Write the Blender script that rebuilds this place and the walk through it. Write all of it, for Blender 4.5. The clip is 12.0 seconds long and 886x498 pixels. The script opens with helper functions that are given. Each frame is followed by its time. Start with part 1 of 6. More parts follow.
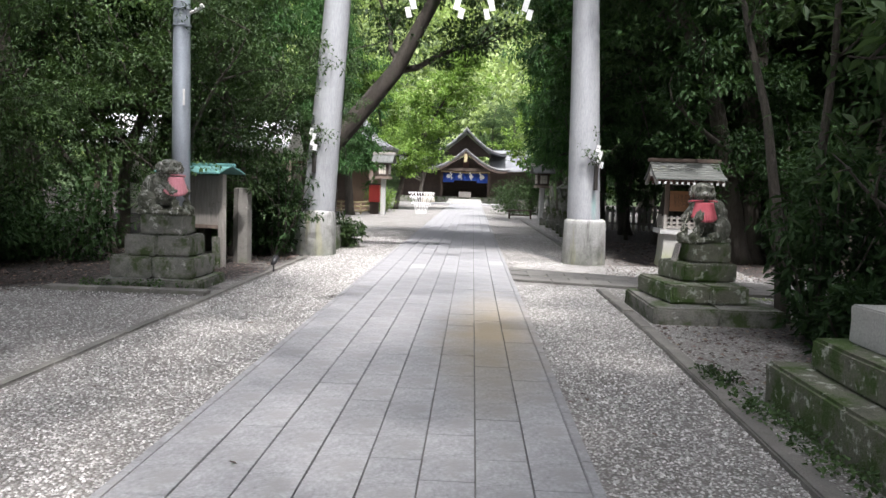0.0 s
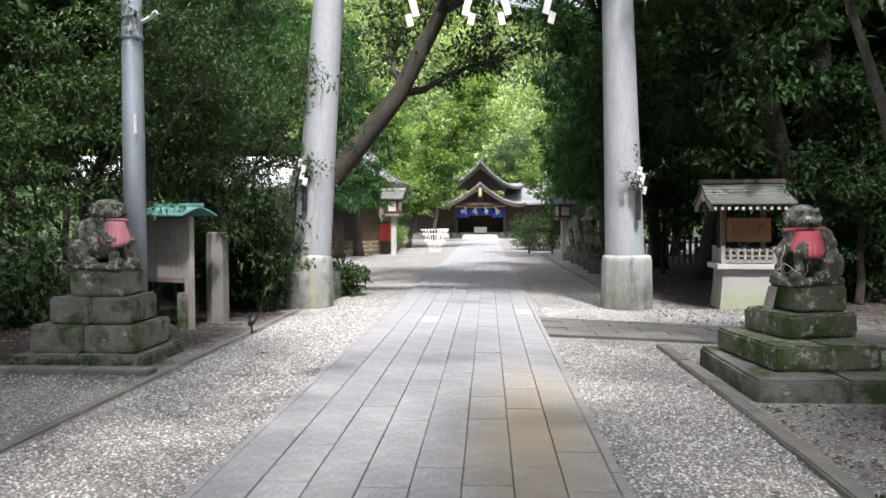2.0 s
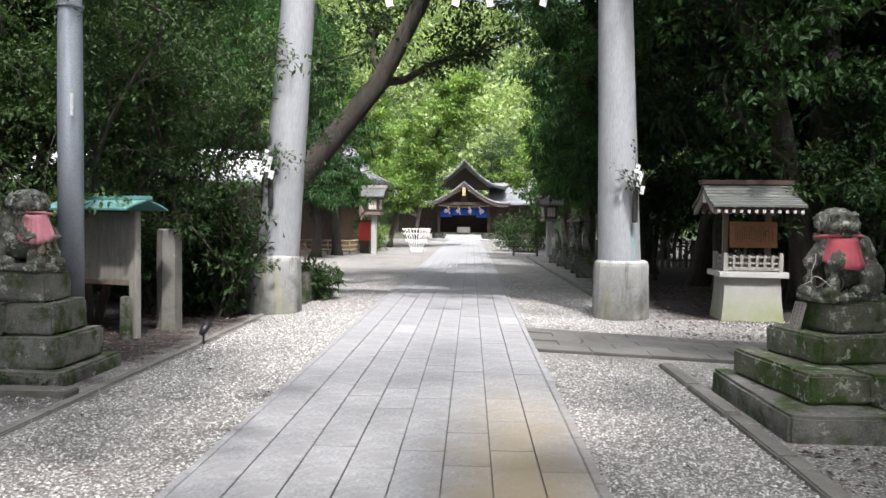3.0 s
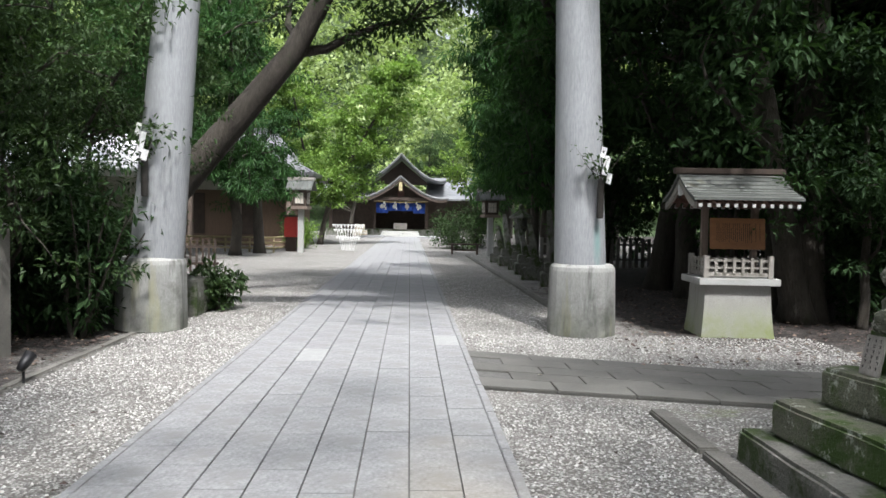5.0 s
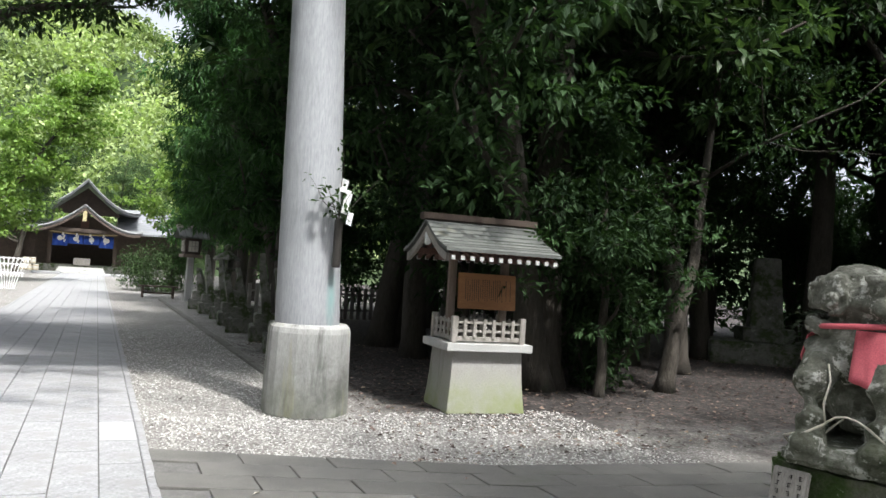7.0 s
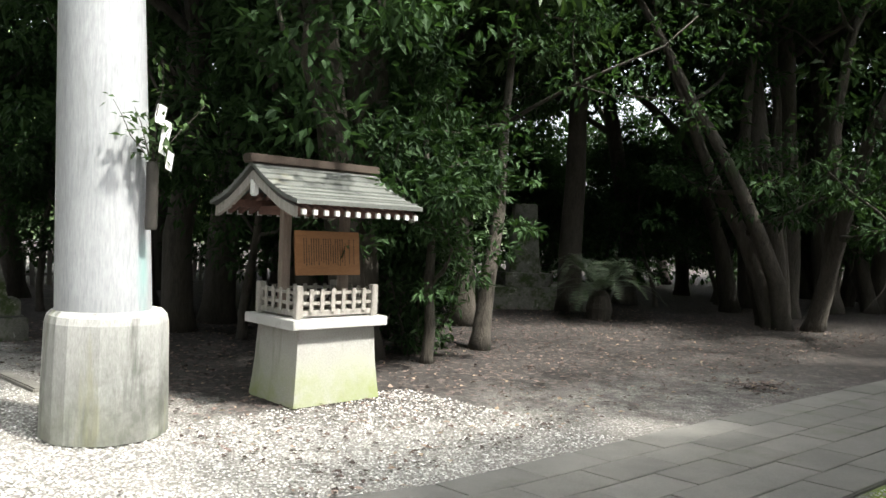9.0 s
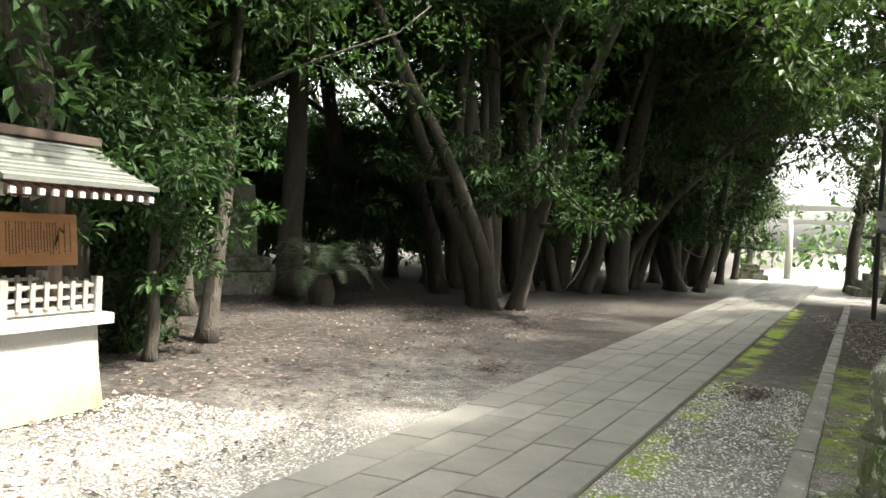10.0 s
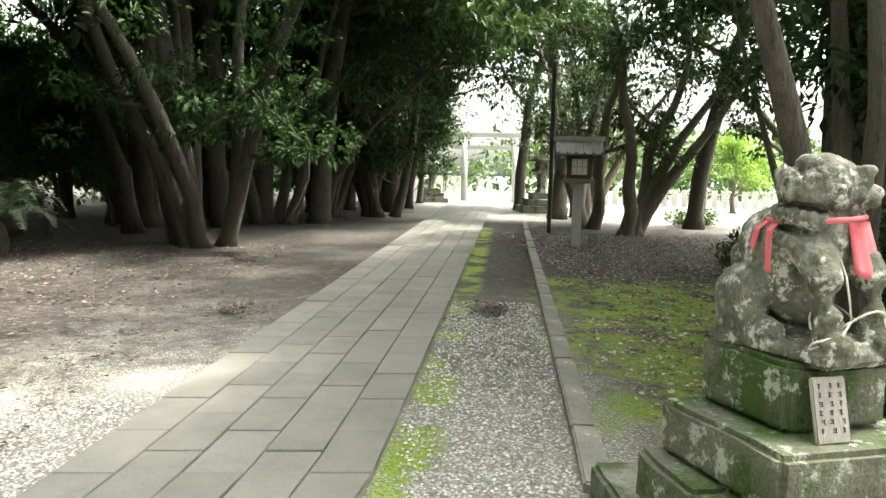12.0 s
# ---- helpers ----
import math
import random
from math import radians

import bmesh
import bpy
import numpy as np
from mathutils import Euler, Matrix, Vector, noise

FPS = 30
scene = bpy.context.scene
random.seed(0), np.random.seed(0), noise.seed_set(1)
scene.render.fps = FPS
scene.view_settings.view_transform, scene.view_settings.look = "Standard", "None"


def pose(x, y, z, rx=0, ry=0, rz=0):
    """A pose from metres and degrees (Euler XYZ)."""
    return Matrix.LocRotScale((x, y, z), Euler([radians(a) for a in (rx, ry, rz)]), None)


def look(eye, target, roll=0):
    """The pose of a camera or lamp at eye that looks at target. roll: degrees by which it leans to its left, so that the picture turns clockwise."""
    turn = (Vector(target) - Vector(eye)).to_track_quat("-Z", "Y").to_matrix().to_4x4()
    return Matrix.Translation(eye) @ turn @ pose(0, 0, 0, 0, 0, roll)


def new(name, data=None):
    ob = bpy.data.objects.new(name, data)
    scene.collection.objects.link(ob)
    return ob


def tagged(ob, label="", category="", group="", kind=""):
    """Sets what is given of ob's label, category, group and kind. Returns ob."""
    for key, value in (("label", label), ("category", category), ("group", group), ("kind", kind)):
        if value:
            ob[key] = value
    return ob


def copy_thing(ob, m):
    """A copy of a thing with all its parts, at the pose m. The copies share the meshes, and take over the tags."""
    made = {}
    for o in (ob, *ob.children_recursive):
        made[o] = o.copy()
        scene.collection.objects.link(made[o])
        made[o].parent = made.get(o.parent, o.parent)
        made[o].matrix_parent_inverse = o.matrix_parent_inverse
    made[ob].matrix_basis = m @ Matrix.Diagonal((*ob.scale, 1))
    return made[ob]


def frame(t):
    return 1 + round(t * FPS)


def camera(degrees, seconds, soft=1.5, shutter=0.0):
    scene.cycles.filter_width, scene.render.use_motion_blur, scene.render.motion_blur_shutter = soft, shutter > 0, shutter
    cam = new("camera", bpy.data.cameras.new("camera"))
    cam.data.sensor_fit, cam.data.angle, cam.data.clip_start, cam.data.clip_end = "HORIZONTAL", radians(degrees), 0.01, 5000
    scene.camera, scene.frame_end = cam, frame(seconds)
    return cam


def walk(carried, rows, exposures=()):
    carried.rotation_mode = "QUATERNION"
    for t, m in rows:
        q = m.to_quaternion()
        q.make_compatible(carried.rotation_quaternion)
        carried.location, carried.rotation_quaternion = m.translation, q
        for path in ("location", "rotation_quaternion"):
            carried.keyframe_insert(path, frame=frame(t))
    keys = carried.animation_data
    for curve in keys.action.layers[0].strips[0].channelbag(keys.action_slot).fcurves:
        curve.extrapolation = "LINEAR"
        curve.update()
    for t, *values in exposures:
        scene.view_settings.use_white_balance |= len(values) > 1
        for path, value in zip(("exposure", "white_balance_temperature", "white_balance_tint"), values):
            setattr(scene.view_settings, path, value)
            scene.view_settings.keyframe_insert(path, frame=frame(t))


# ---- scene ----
cam = camera(60.0, 12.0)
PATH = [
    (0, (0.496, 2.034, 1.471), (0.424, 4.026, 1.304), 1.9),
    (0.5, (0.488, 2.646, 1.493), (0.398, 4.638, 1.341), 0.4),
    (1, (0.417, 3.219, 1.497), (0.336, 5.212, 1.353), -0.1),
    (1.5, (0.409, 3.78, 1.472), (0.329, 5.776, 1.365), -0.4),
    (2, (0.418, 4.371, 1.46), (0.302, 6.367, 1.386), -0.1),
    (2.5, (0.411, 4.893, 1.467), (0.321, 6.889, 1.394), 0.4),
    (4.5, (0.511, 7.196, 1.42), (0.474, 9.194, 1.334), 1.6),
    (5, (0.539, 7.698, 1.436), (0.627, 9.694, 1.354), 1.1),
    (5.5, (0.586, 8.227, 1.47), (0.761, 10.219, 1.434), 1.5),
    (6, (0.597, 8.692, 1.492), (0.922, 10.665, 1.477), 1.7),
    (6.5, (0.716, 9.145, 1.48), (1.303, 11.057, 1.52), 2.9),
    (7, (0.726, 9.711, 1.463), (1.545, 11.535, 1.529), 3.8),
    (9, (0.315, 11.865, 1.494), (1.784, 13.221, 1.461), 2.2),
    (9.5, (0.42, 12.217, 1.488), (2.108, 13.289, 1.48), 3.7),
    (10, (0.366, 12.486, 1.53), (2.241, 13.179, 1.481), 3.0),
    (10.5, (0.605, 12.816, 1.485), (2.578, 13.134, 1.4), 3.9),
    (11, (0.625, 13.054, 1.479), (2.62, 13.093, 1.343), 2.1),
    (11.5, (0.572, 13.214, 1.512), (2.558, 13.064, 1.335), 2.7),
    (12, (0.617, 13.231, 1.501), (2.603, 13.107, 1.302), 1.4),
]
EXPOSURES = [(0, 1.15, 6100, 15), (2.5, 1.1, 6100, 14), (4.5, 0.92, 6050, 12), (5.5, 0.78, 6000, 10), (7, 1.15, 6100, 10), (9, 1.9, 6400, 7), (10.2, 2.8, 6900, 6), (10.9, 3.05, 6900, 5), (12, 2.9, 6850, 2)]
walk(cam, [(t, look(eye, target, roll)) for t, eye, target, roll in PATH], EXPOSURES)

# ---- sky and sun ----
SUN_EL, SUN_AZ = 61.0, 166.0
world = bpy.data.worlds.new("sky")
scene.world = world
world.use_nodes = True
wn = world.node_tree.nodes
sky = wn.new("ShaderNodeTexSky")
sky.sky_type, sky.sun_disc = "NISHITA", False
sky.sun_elevation, sky.sun_rotation = radians(SUN_EL), radians(SUN_AZ)
sky.air_density, sky.dust_density, sky.ozone_density = 0.7, 6.0, 0.5
wn["Background"].inputs["Strength"].default_value = 0.15
haze = wn.new("ShaderNodeHueSaturation")
haze.inputs["Saturation"].default_value, haze.inputs["Value"].default_value = 0.2, 1.15
world.node_tree.links.new(sky.outputs[0], haze.inputs["Color"])
world.node_tree.links.new(haze.outputs[0], wn["Background"].inputs["Color"])
sun = new("sun", bpy.data.lights.new("sun", "SUN"))
sun.data.energy, sun.data.angle, sun.data.color = 2.8, radians(2.5), (1.0, 0.95, 0.86)
az, el = radians(SUN_AZ), radians(SUN_EL)
sun_dir = Vector((math.sin(az) * math.cos(el), math.cos(az) * math.cos(el), math.sin(el)))
sun.matrix_world = look((0, 0, 60), Vector((0, 0, 60)) - sun_dir)


# ---- materials ----
def mat_base(name):
    m = bpy.data.materials.new(name)
    m.use_nodes = True
    nt = m.node_tree
    return m, nt, nt.nodes["Principled BSDF"]


def nd(nt, kind, **kw):
    n = nt.nodes.new(kind)
    for k, v in kw.items():
        n.inputs[k].default_value = v
    return n


def ramp(nt, fac, stops):
    r = nt.nodes.new("ShaderNodeValToRGB")
    el_ = r.color_ramp.elements
    while len(el_) < len(stops):
        el_.new(0.5)
    for e, (p, c) in zip(el_, stops):
        e.position, e.color = p, (*c, 1)
    nt.links.new(fac, r.inputs[0])
    return r.outputs[0]


def mix(nt, fac, a, b, blend="MIX"):
    n = nt.nodes.new("ShaderNodeMix")
    n.data_type, n.blend_type = "RGBA", blend
    for sock, v in ((n.inputs[0], fac), (n.inputs[6], a), (n.inputs[7], b)):
        if isinstance(v, bpy.types.NodeSocket):
            nt.links.new(v, sock)
        else:
            sock.default_value = v if isinstance(v, (int, float)) else (*v, 1)
    return n.outputs[2]


def noise_tex(nt, scale, detail=5, rough=0.6, space="Object", stretch=None):
    tc = nt.nodes.new("ShaderNodeTexCoord")
    n = nd(nt, "ShaderNodeTexNoise", Scale=scale, Detail=detail, Roughness=rough)
    out = tc.outputs[space]
    if stretch:
        mp = nt.nodes.new("ShaderNodeMapping")
        mp.inputs["Scale"].default_value = stretch
        nt.links.new(out, mp.inputs[0])
        out = mp.outputs[0]
    nt.links.new(out, n.inputs["Vector"])
    return n.outputs["Fac"]


def world_pos(nt):
    return nt.nodes.new("ShaderNodeNewGeometry").outputs["Position"]


def bump(nt, bsdf, height, strength=0.4, dist=0.01):
    b = nd(nt, "ShaderNodeBump", Strength=strength, Distance=dist)
    nt.links.new(height, b.inputs["Height"])
    nt.links.new(b.outputs[0], bsdf.inputs["Normal"])


def surface(name, dark, light, scale=6, rough=0.85, fine=60, patch=None, patch_scale=1.2, patch_at=0.55, bumps=0.4, dist=0.006,
            metal=0.0, stretch=None, vary=0.0, space="Object"):
    """Two scales of colour, an optional second stain colour, fine relief, and a shift from piece to piece."""
    m, nt, b = mat_base(name)
    f1 = noise_tex(nt, scale, 6, 0.65, space, stretch)
    col = ramp(nt, f1, [(0.3, dark), (0.7, light)])
    f2 = noise_tex(nt, fine, 3, 0.7, space, stretch)
    col = mix(nt, 0.35, col, ramp(nt, f2, [(0.3, tuple(c * 0.55 for c in dark)), (0.7, tuple(min(1, c * 1.25) for c in light))]))
    if patch:
        f3 = noise_tex(nt, patch_scale, 7, 0.7, space)
        col = mix(nt, ramp(nt, f3, [(patch_at, (0, 0, 0)), (patch_at + 0.12, (1, 1, 1))]), col, patch)
    if vary:
        oi = nt.nodes.new("ShaderNodeObjectInfo")
        v = ramp(nt, oi.outputs["Random"], [(0, (1 - vary,) * 3), (1, (1 + vary * 0.6,) * 3)])
        col = mix(nt, 1.0, col, v, "MULTIPLY")
    nt.links.new(col, b.inputs["Base Color"])
    b.inputs["Roughness"].default_value, b.inputs["Metallic"].default_value = rough, metal
    bump(nt, b, f2, bumps, dist)
    return m


def leaf_material(name, dark, light, trans=0.35, gloss=0.45, clump=0.6):
    m, nt, b = mat_base(name)
    g = nt.nodes.new("ShaderNodeNewGeometry")
    col = ramp(nt, g.outputs["Random Per Island"], [(0.0, dark), (0.7, light), (1.0, tuple(c * 1.25 for c in light))])
    f = noise_tex(nt, clump, 3)
    col = mix(nt, 0.5, col, ramp(nt, f, [(0.38, tuple(c * 0.5 for c in dark)), (0.62, tuple(c * 1.2 for c in light))]))
    nt.links.new(col, b.inputs["Base Color"])
    b.inputs["Roughness"].default_value = gloss
    b.inputs["Specular IOR Level"].default_value = 0.14
    t = nt.nodes.new("ShaderNodeBsdfTranslucent")
    nt.links.new(mix(nt, 1.0, col, (1.2, 1.35, 0.65), "MULTIPLY"), t.inputs["Color"])
    mx = nd(nt, "ShaderNodeMixShader", Fac=trans)
    nt.links.new(b.outputs[0], mx.inputs[1])
    nt.links.new(t.outputs[0], mx.inputs[2])
    nt.links.new(mx.outputs[0], nt.nodes["Material Output"].inputs["Surface"])
    return m


def plain(name, col, rough=0.6, metal=0.0):
    return surface(name, tuple(c * 0.8 for c in col), tuple(min(1, c * 1.12) for c in col), 9, rough, 90, bumps=0.15, metal=metal)


M = {
    "slab": surface("grey_granite_slab", (0.2, 0.2, 0.203), (0.36, 0.36, 0.364), 11.0, 0.8, 42, (0.25, 0.246, 0.24), 3.4, 0.52, bumps=0.35, dist=0.003, vary=0.055),
    "slab_pale": surface("pale_granite_slab", (0.3, 0.3, 0.298), (0.4, 0.4, 0.397), 9, 0.8, 140, bumps=0.3, dist=0.003),
    "tile": surface("buff_grey_paving", (0.1, 0.098, 0.089), (0.18, 0.174, 0.158), 2, 0.85, 120, (0.1, 0.105, 0.075), 0.9, 0.6, bumps=0.3, dist=0.003, vary=0.14),
    "joint": surface("dark_joint_earth", (0.09, 0.088, 0.082), (0.17, 0.165, 0.155), 12, 0.95, 80),
    "kerb": surface("weathered_kerb_stone", (0.11, 0.106, 0.094), (0.24, 0.23, 0.205), 5, 0.9, 90, (0.08, 0.095, 0.045), 1.4, 0.55, vary=0.15),
    "concrete": surface("streaked_pale_concrete", (0.33, 0.33, 0.31), (0.46, 0.46, 0.44), 3, 0.75, 90, (0.16, 0.16, 0.14), 1.1, 0.58, bumps=0.15, stretch=(1, 1, 0.25)),
    "pillar": surface("pale_grey_pillar_paint", (0.28, 0.29, 0.3), (0.37, 0.38, 0.39), 2.5, 0.6, 60, bumps=0.05, stretch=(1, 1, 0.15)),
    "plinth": surface("painted_plinth_plaster", (0.31, 0.305, 0.28), (0.41, 0.4, 0.375), 3, 0.85, 90, bumps=0.2),
    "cap": surface("pale_concrete_cap", (0.38, 0.38, 0.365), (0.5, 0.5, 0.48), 4, 0.85, 90, (0.3, 0.3, 0.28), 2.0, 0.58, bumps=0.2),
    "stone": surface("lichened_dark_stone", (0.085, 0.085, 0.075), (0.24, 0.235, 0.205), 7, 0.92, 60, (0.045, 0.07, 0.018), 3.2, 0.47, bumps=0.7, dist=0.01, vary=0.1),
    "statue": surface("weathered_statue_stone", (0.075, 0.075, 0.06), (0.3, 0.295, 0.25), 9, 0.92, 45, (0.42, 0.42, 0.37), 9.0, 0.52, bumps=0.8, dist=0.012),
    "mossy": surface("moss_covered_stone", (0.07, 0.075, 0.05), (0.2, 0.2, 0.15), 6, 0.95, 60, (0.044, 0.08, 0.014), 3.0, 0.455, bumps=0.8, dist=0.012),
    "granite": surface("speckled_pale_granite", (0.3, 0.3, 0.28), (0.55, 0.55, 0.52), 60, 0.75, 160, bumps=0.2, patch=(0.12, 0.13, 0.1), patch_scale=2, patch_at=0.6),
    "bark": surface("rough_dark_bark", (0.028, 0.024, 0.018), (0.09, 0.078, 0.063), 6, 0.95, 40, (0.055, 0.072, 0.035), 1.5, 0.58, bumps=1.0, dist=0.03, stretch=(1, 1, 0.25)),
    "bark_pale": surface("grey_brown_bark", (0.09, 0.08, 0.06), (0.24, 0.21, 0.17), 5, 0.95, 40, (0.1, 0.12, 0.06), 1.5, 0.55, bumps=0.9, dist=0.02, stretch=(1, 1, 0.3)),
    "wood": surface("weathered_grey_brown_timber", (0.13, 0.1, 0.08), (0.28, 0.22, 0.18), 5, 0.8, 70, bumps=0.3, stretch=(6, 6, 0.6)),
    "wood_red": surface("red_brown_stained_timber", (0.09, 0.045, 0.035), (0.2, 0.11, 0.085), 5, 0.7, 70, bumps=0.3, stretch=(6, 1, 6)),
    "wood_dark": surface("dark_old_timber", (0.03, 0.022, 0.017), (0.085, 0.06, 0.045), 5, 0.8, 60, bumps=0.3),
    "wood_grey": surface("silvery_weathered_timber", (0.2, 0.185, 0.165), (0.4, 0.375, 0.34), 6, 0.85, 80, (0.12, 0.13, 0.1), 2.5, 0.58, bumps=0.4, stretch=(5, 5, 0.6)),
    "sign_wood": surface("orange_varnished_board", (0.27, 0.12, 0.05), (0.4, 0.2, 0.085), 4, 0.55, 60, bumps=0.15, stretch=(0.6, 5, 5)),
    "ink": plain("black_ink", (0.025, 0.022, 0.02), 0.7),
    "copper": surface("verdigris_copper_sheet", (0.08, 0.2, 0.19), (0.17, 0.36, 0.34), 3, 0.5, 50, bumps=0.15),
    "roof": surface("grey_green_copper_roof", (0.07, 0.075, 0.069), (0.135, 0.142, 0.13), 3, 0.6, 50, (0.18, 0.17, 0.11), 1.6, 0.6, bumps=0.15),
    "rooftile": surface("dark_grey_roof_tiles", (0.1, 0.105, 0.11), (0.24, 0.245, 0.25), 3, 0.45, 40, bumps=0.3),
    "bib": surface("faded_pink_cotton", (0.66, 0.24, 0.28), (0.8, 0.36, 0.4), 8, 0.9, 200, bumps=0.2),
    "bib_red": surface("red_pink_cotton", (0.6, 0.1, 0.13), (0.76, 0.19, 0.22), 8, 0.9, 200, bumps=0.2),
    "paper": plain("white_paper", (0.82, 0.82, 0.8), 0.8),
    "rope": plain("pale_cord", (0.6, 0.57, 0.47), 0.9),
    "straw": surface("straw_rope", (0.28, 0.22, 0.11), (0.45, 0.37, 0.2), 30, 0.95, 120),
    "steel": surface("galvanised_steel", (0.33, 0.37, 0.42), (0.45, 0.49, 0.54), 2, 0.45, 60, metal=0.5, bumps=0.03),
    "black": plain("black_paint", (0.02, 0.02, 0.022), 0.4),
    "white": plain("white_paint", (0.78, 0.78, 0.76), 0.5),
    "blue": surface("deep_blue_curtain", (0.015, 0.05, 0.3), (0.03, 0.09, 0.45), 6, 0.85, 120),
    "red": plain("red_lacquer", (0.5, 0.05, 0.04), 0.5),
    "bamboo": surface("yellowed_bamboo", (0.3, 0.25, 0.12), (0.5, 0.43, 0.25), 6, 0.6, 60),
    "wall": surface("brown_timber_wall", (0.11, 0.075, 0.05), (0.22, 0.15, 0.1), 4, 0.8, 50, stretch=(8, 8, 0.7)),
    "plaster": surface("aged_plaster", (0.4, 0.38, 0.33), (0.55, 0.53, 0.47), 3, 0.9, 60),
    "lamp_glass": plain("milky_lantern_pane", (0.62, 0.58, 0.5), 0.5),
    "bronze": plain("green_bronze_tube", (0.05, 0.045, 0.04), 0.5),
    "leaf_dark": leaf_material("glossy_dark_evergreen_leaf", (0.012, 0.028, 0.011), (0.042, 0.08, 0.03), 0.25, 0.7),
    "leaf_mid": leaf_material("mid_green_leaf", (0.019, 0.038, 0.016), (0.07, 0.115, 0.044), 0.25),
    "leaf_bright": leaf_material("fresh_yellow_green_leaf", (0.065, 0.13, 0.025), (0.22, 0.32, 0.09), 0.42),
    "leaf_conifer": leaf_material("conifer_spray", (0.015, 0.045, 0.015), (0.06, 0.13, 0.04), 0.25),
    "leaf_hill": leaf_material("hillside_foliage", (0.06, 0.11, 0.04), (0.36, 0.43, 0.2), 0.35, 0.5, 0.12),
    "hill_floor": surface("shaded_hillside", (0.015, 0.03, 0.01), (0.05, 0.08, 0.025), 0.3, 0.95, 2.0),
    "cycad": leaf_material("grey_green_frond", (0.05, 0.08, 0.05), (0.16, 0.2, 0.13), 0.2),
}


def ground_material():
    """Leaf-strewn earth, gravel near the paths, moss by the statue; the limits are ragged."""
    m, nt, b = mat_base("earth_gravel_moss")
    pos = world_pos(nt)
    sep = nt.nodes.new("ShaderNodeSeparateXYZ")
    warp = nd(nt, "ShaderNodeTexNoise", Scale=0.9, Detail=5, Roughness=0.65)
    nt.links.new(pos, warp.inputs["Vector"])
    nt.links.new(pos, sep.inputs[0])

    def math_(op, a, c):
        n = nt.nodes.new("ShaderNodeMath")
        n.operation, n.use_clamp = op, False
        for s, v in ((n.inputs[0], a), (n.inputs[1], c)):
            if isinstance(v, (int, float)):
                s.default_value = v
            else:
                nt.links.new(v, s)
        return n.outputs[0]

    wob = math_("MULTIPLY", math_("SUBTRACT", warp.outputs["Fac"], 0.5), 2.6)
    X, Y = math_("ADD", sep.outputs[0], wob), math_("ADD", sep.outputs[1], wob)

    def step(v, at, width):
        n = nt.nodes.new("ShaderNodeMapRange")
        n.inputs[1].default_value, n.inputs[2].default_value = at - width, at + width
        nt.links.new(v, n.inputs[0])
        return n.outputs[0]

    def band(v, lo, hi, w):
        return math_("MULTIPLY", step(v, lo, w), math_("SUBTRACT", 1.0, step(v, hi, w)))

    slant = math_("ADD", Y, math_("MULTIPLY", X, 0.14))
    vor = nd(nt, "ShaderNodeTexVoronoi", Scale=46.0, Randomness=1.0)
    nt.links.new(pos, vor.inputs["Vector"])
    vcol = nt.nodes.new("ShaderNodeSeparateColor")
    nt.links.new(vor.outputs["Color"], vcol.inputs[0])
    stone_c = ramp(nt, vcol.outputs[0], [(0.0, (0.2, 0.19, 0.175)), (0.45, (0.38, 0.37, 0.35)), (0.8, (0.53, 0.515, 0.49)), (1.0, (0.68, 0.67, 0.645))])
    gravel = mix(nt, ramp(nt, vor.outputs["Distance"], [(0.25, (0, 0, 0)), (0.6, (1, 1, 1))]), stone_c, (0.19, 0.18, 0.163))
    vor2 = nd(nt, "ShaderNodeTexVoronoi", Scale=19.0, Randomness=1.0)
    nt.links.new(pos, vor2.inputs["Vector"])
    v2 = nt.nodes.new("ShaderNodeSeparateColor")
    nt.links.new(vor2.outputs["Color"], v2.inputs[0])
    earth_n = nd(nt, "ShaderNodeTexNoise", Scale=3.0, Detail=8, Roughness=0.7)
    nt.links.new(pos, earth_n.inputs["Vector"])
    earth = ramp(nt, earth_n.outputs["Fac"], [(0.3, (0.016, 0.014, 0.013)), (0.7, (0.044, 0.038, 0.034))])
    litter = ramp(nt, v2.outputs[1], [(0.0, (0.016, 0.013, 0.012)), (0.6, (0.04, 0.032, 0.028)), (1.0, (0.1, 0.08, 0.07))])
    earth = mix(nt, ramp(nt, v2.outputs[2], [(0.45, (0, 0, 0)), (0.5, (1, 1, 1))]), earth, litter)
    # gravel: a corridor along the main path, a widening court to the north, a band along the side path, the open court to the east
    g1 = math_("MAXIMUM", band(X, -2.9, 3.6, 0.35), math_("MULTIPLY", band(X, -6.4, 3.6, 0.5), math_("SUBTRACT", 1.0, step(Y, 11.3, 0.5))))
    g2 = math_("MULTIPLY", band(X, -5.5, 3.2, 0.5), step(Y, 20.5, 1.0))
    g3 = math_("MULTIPLY", band(slant, 12.2, 17.2, 0.6), math_("MULTIPLY", step(X, 1.0, 0.5), math_("SUBTRACT", 1.0, step(X, 9.5, 2.0))))
    g4 = math_("MULTIPLY", step(X, 26.0, 2.0), math_("SUBTRACT", 1.0, step(slant, 17.5, 0.8)))
    g5 = math_("MULTIPLY", step(Y, 33.0, 2.0), band(X, -14.0, 14.0, 1.0))
    g = math_("MAXIMUM", math_("MAXIMUM", g1, g2), math_("MAXIMUM", math_("MAXIMUM", g3, g4), g5))
    dirt = nd(nt, "ShaderNodeTexNoise", Scale=0.7, Detail=6, Roughness=0.7)
    nt.links.new(pos, dirt.inputs["Vector"])
    gravel = mix(nt, ramp(nt, dirt.outputs["Fac"], [(0.5, (0, 0, 0)), (0.75, (0.55, 0.55, 0.55))]), gravel, earth)
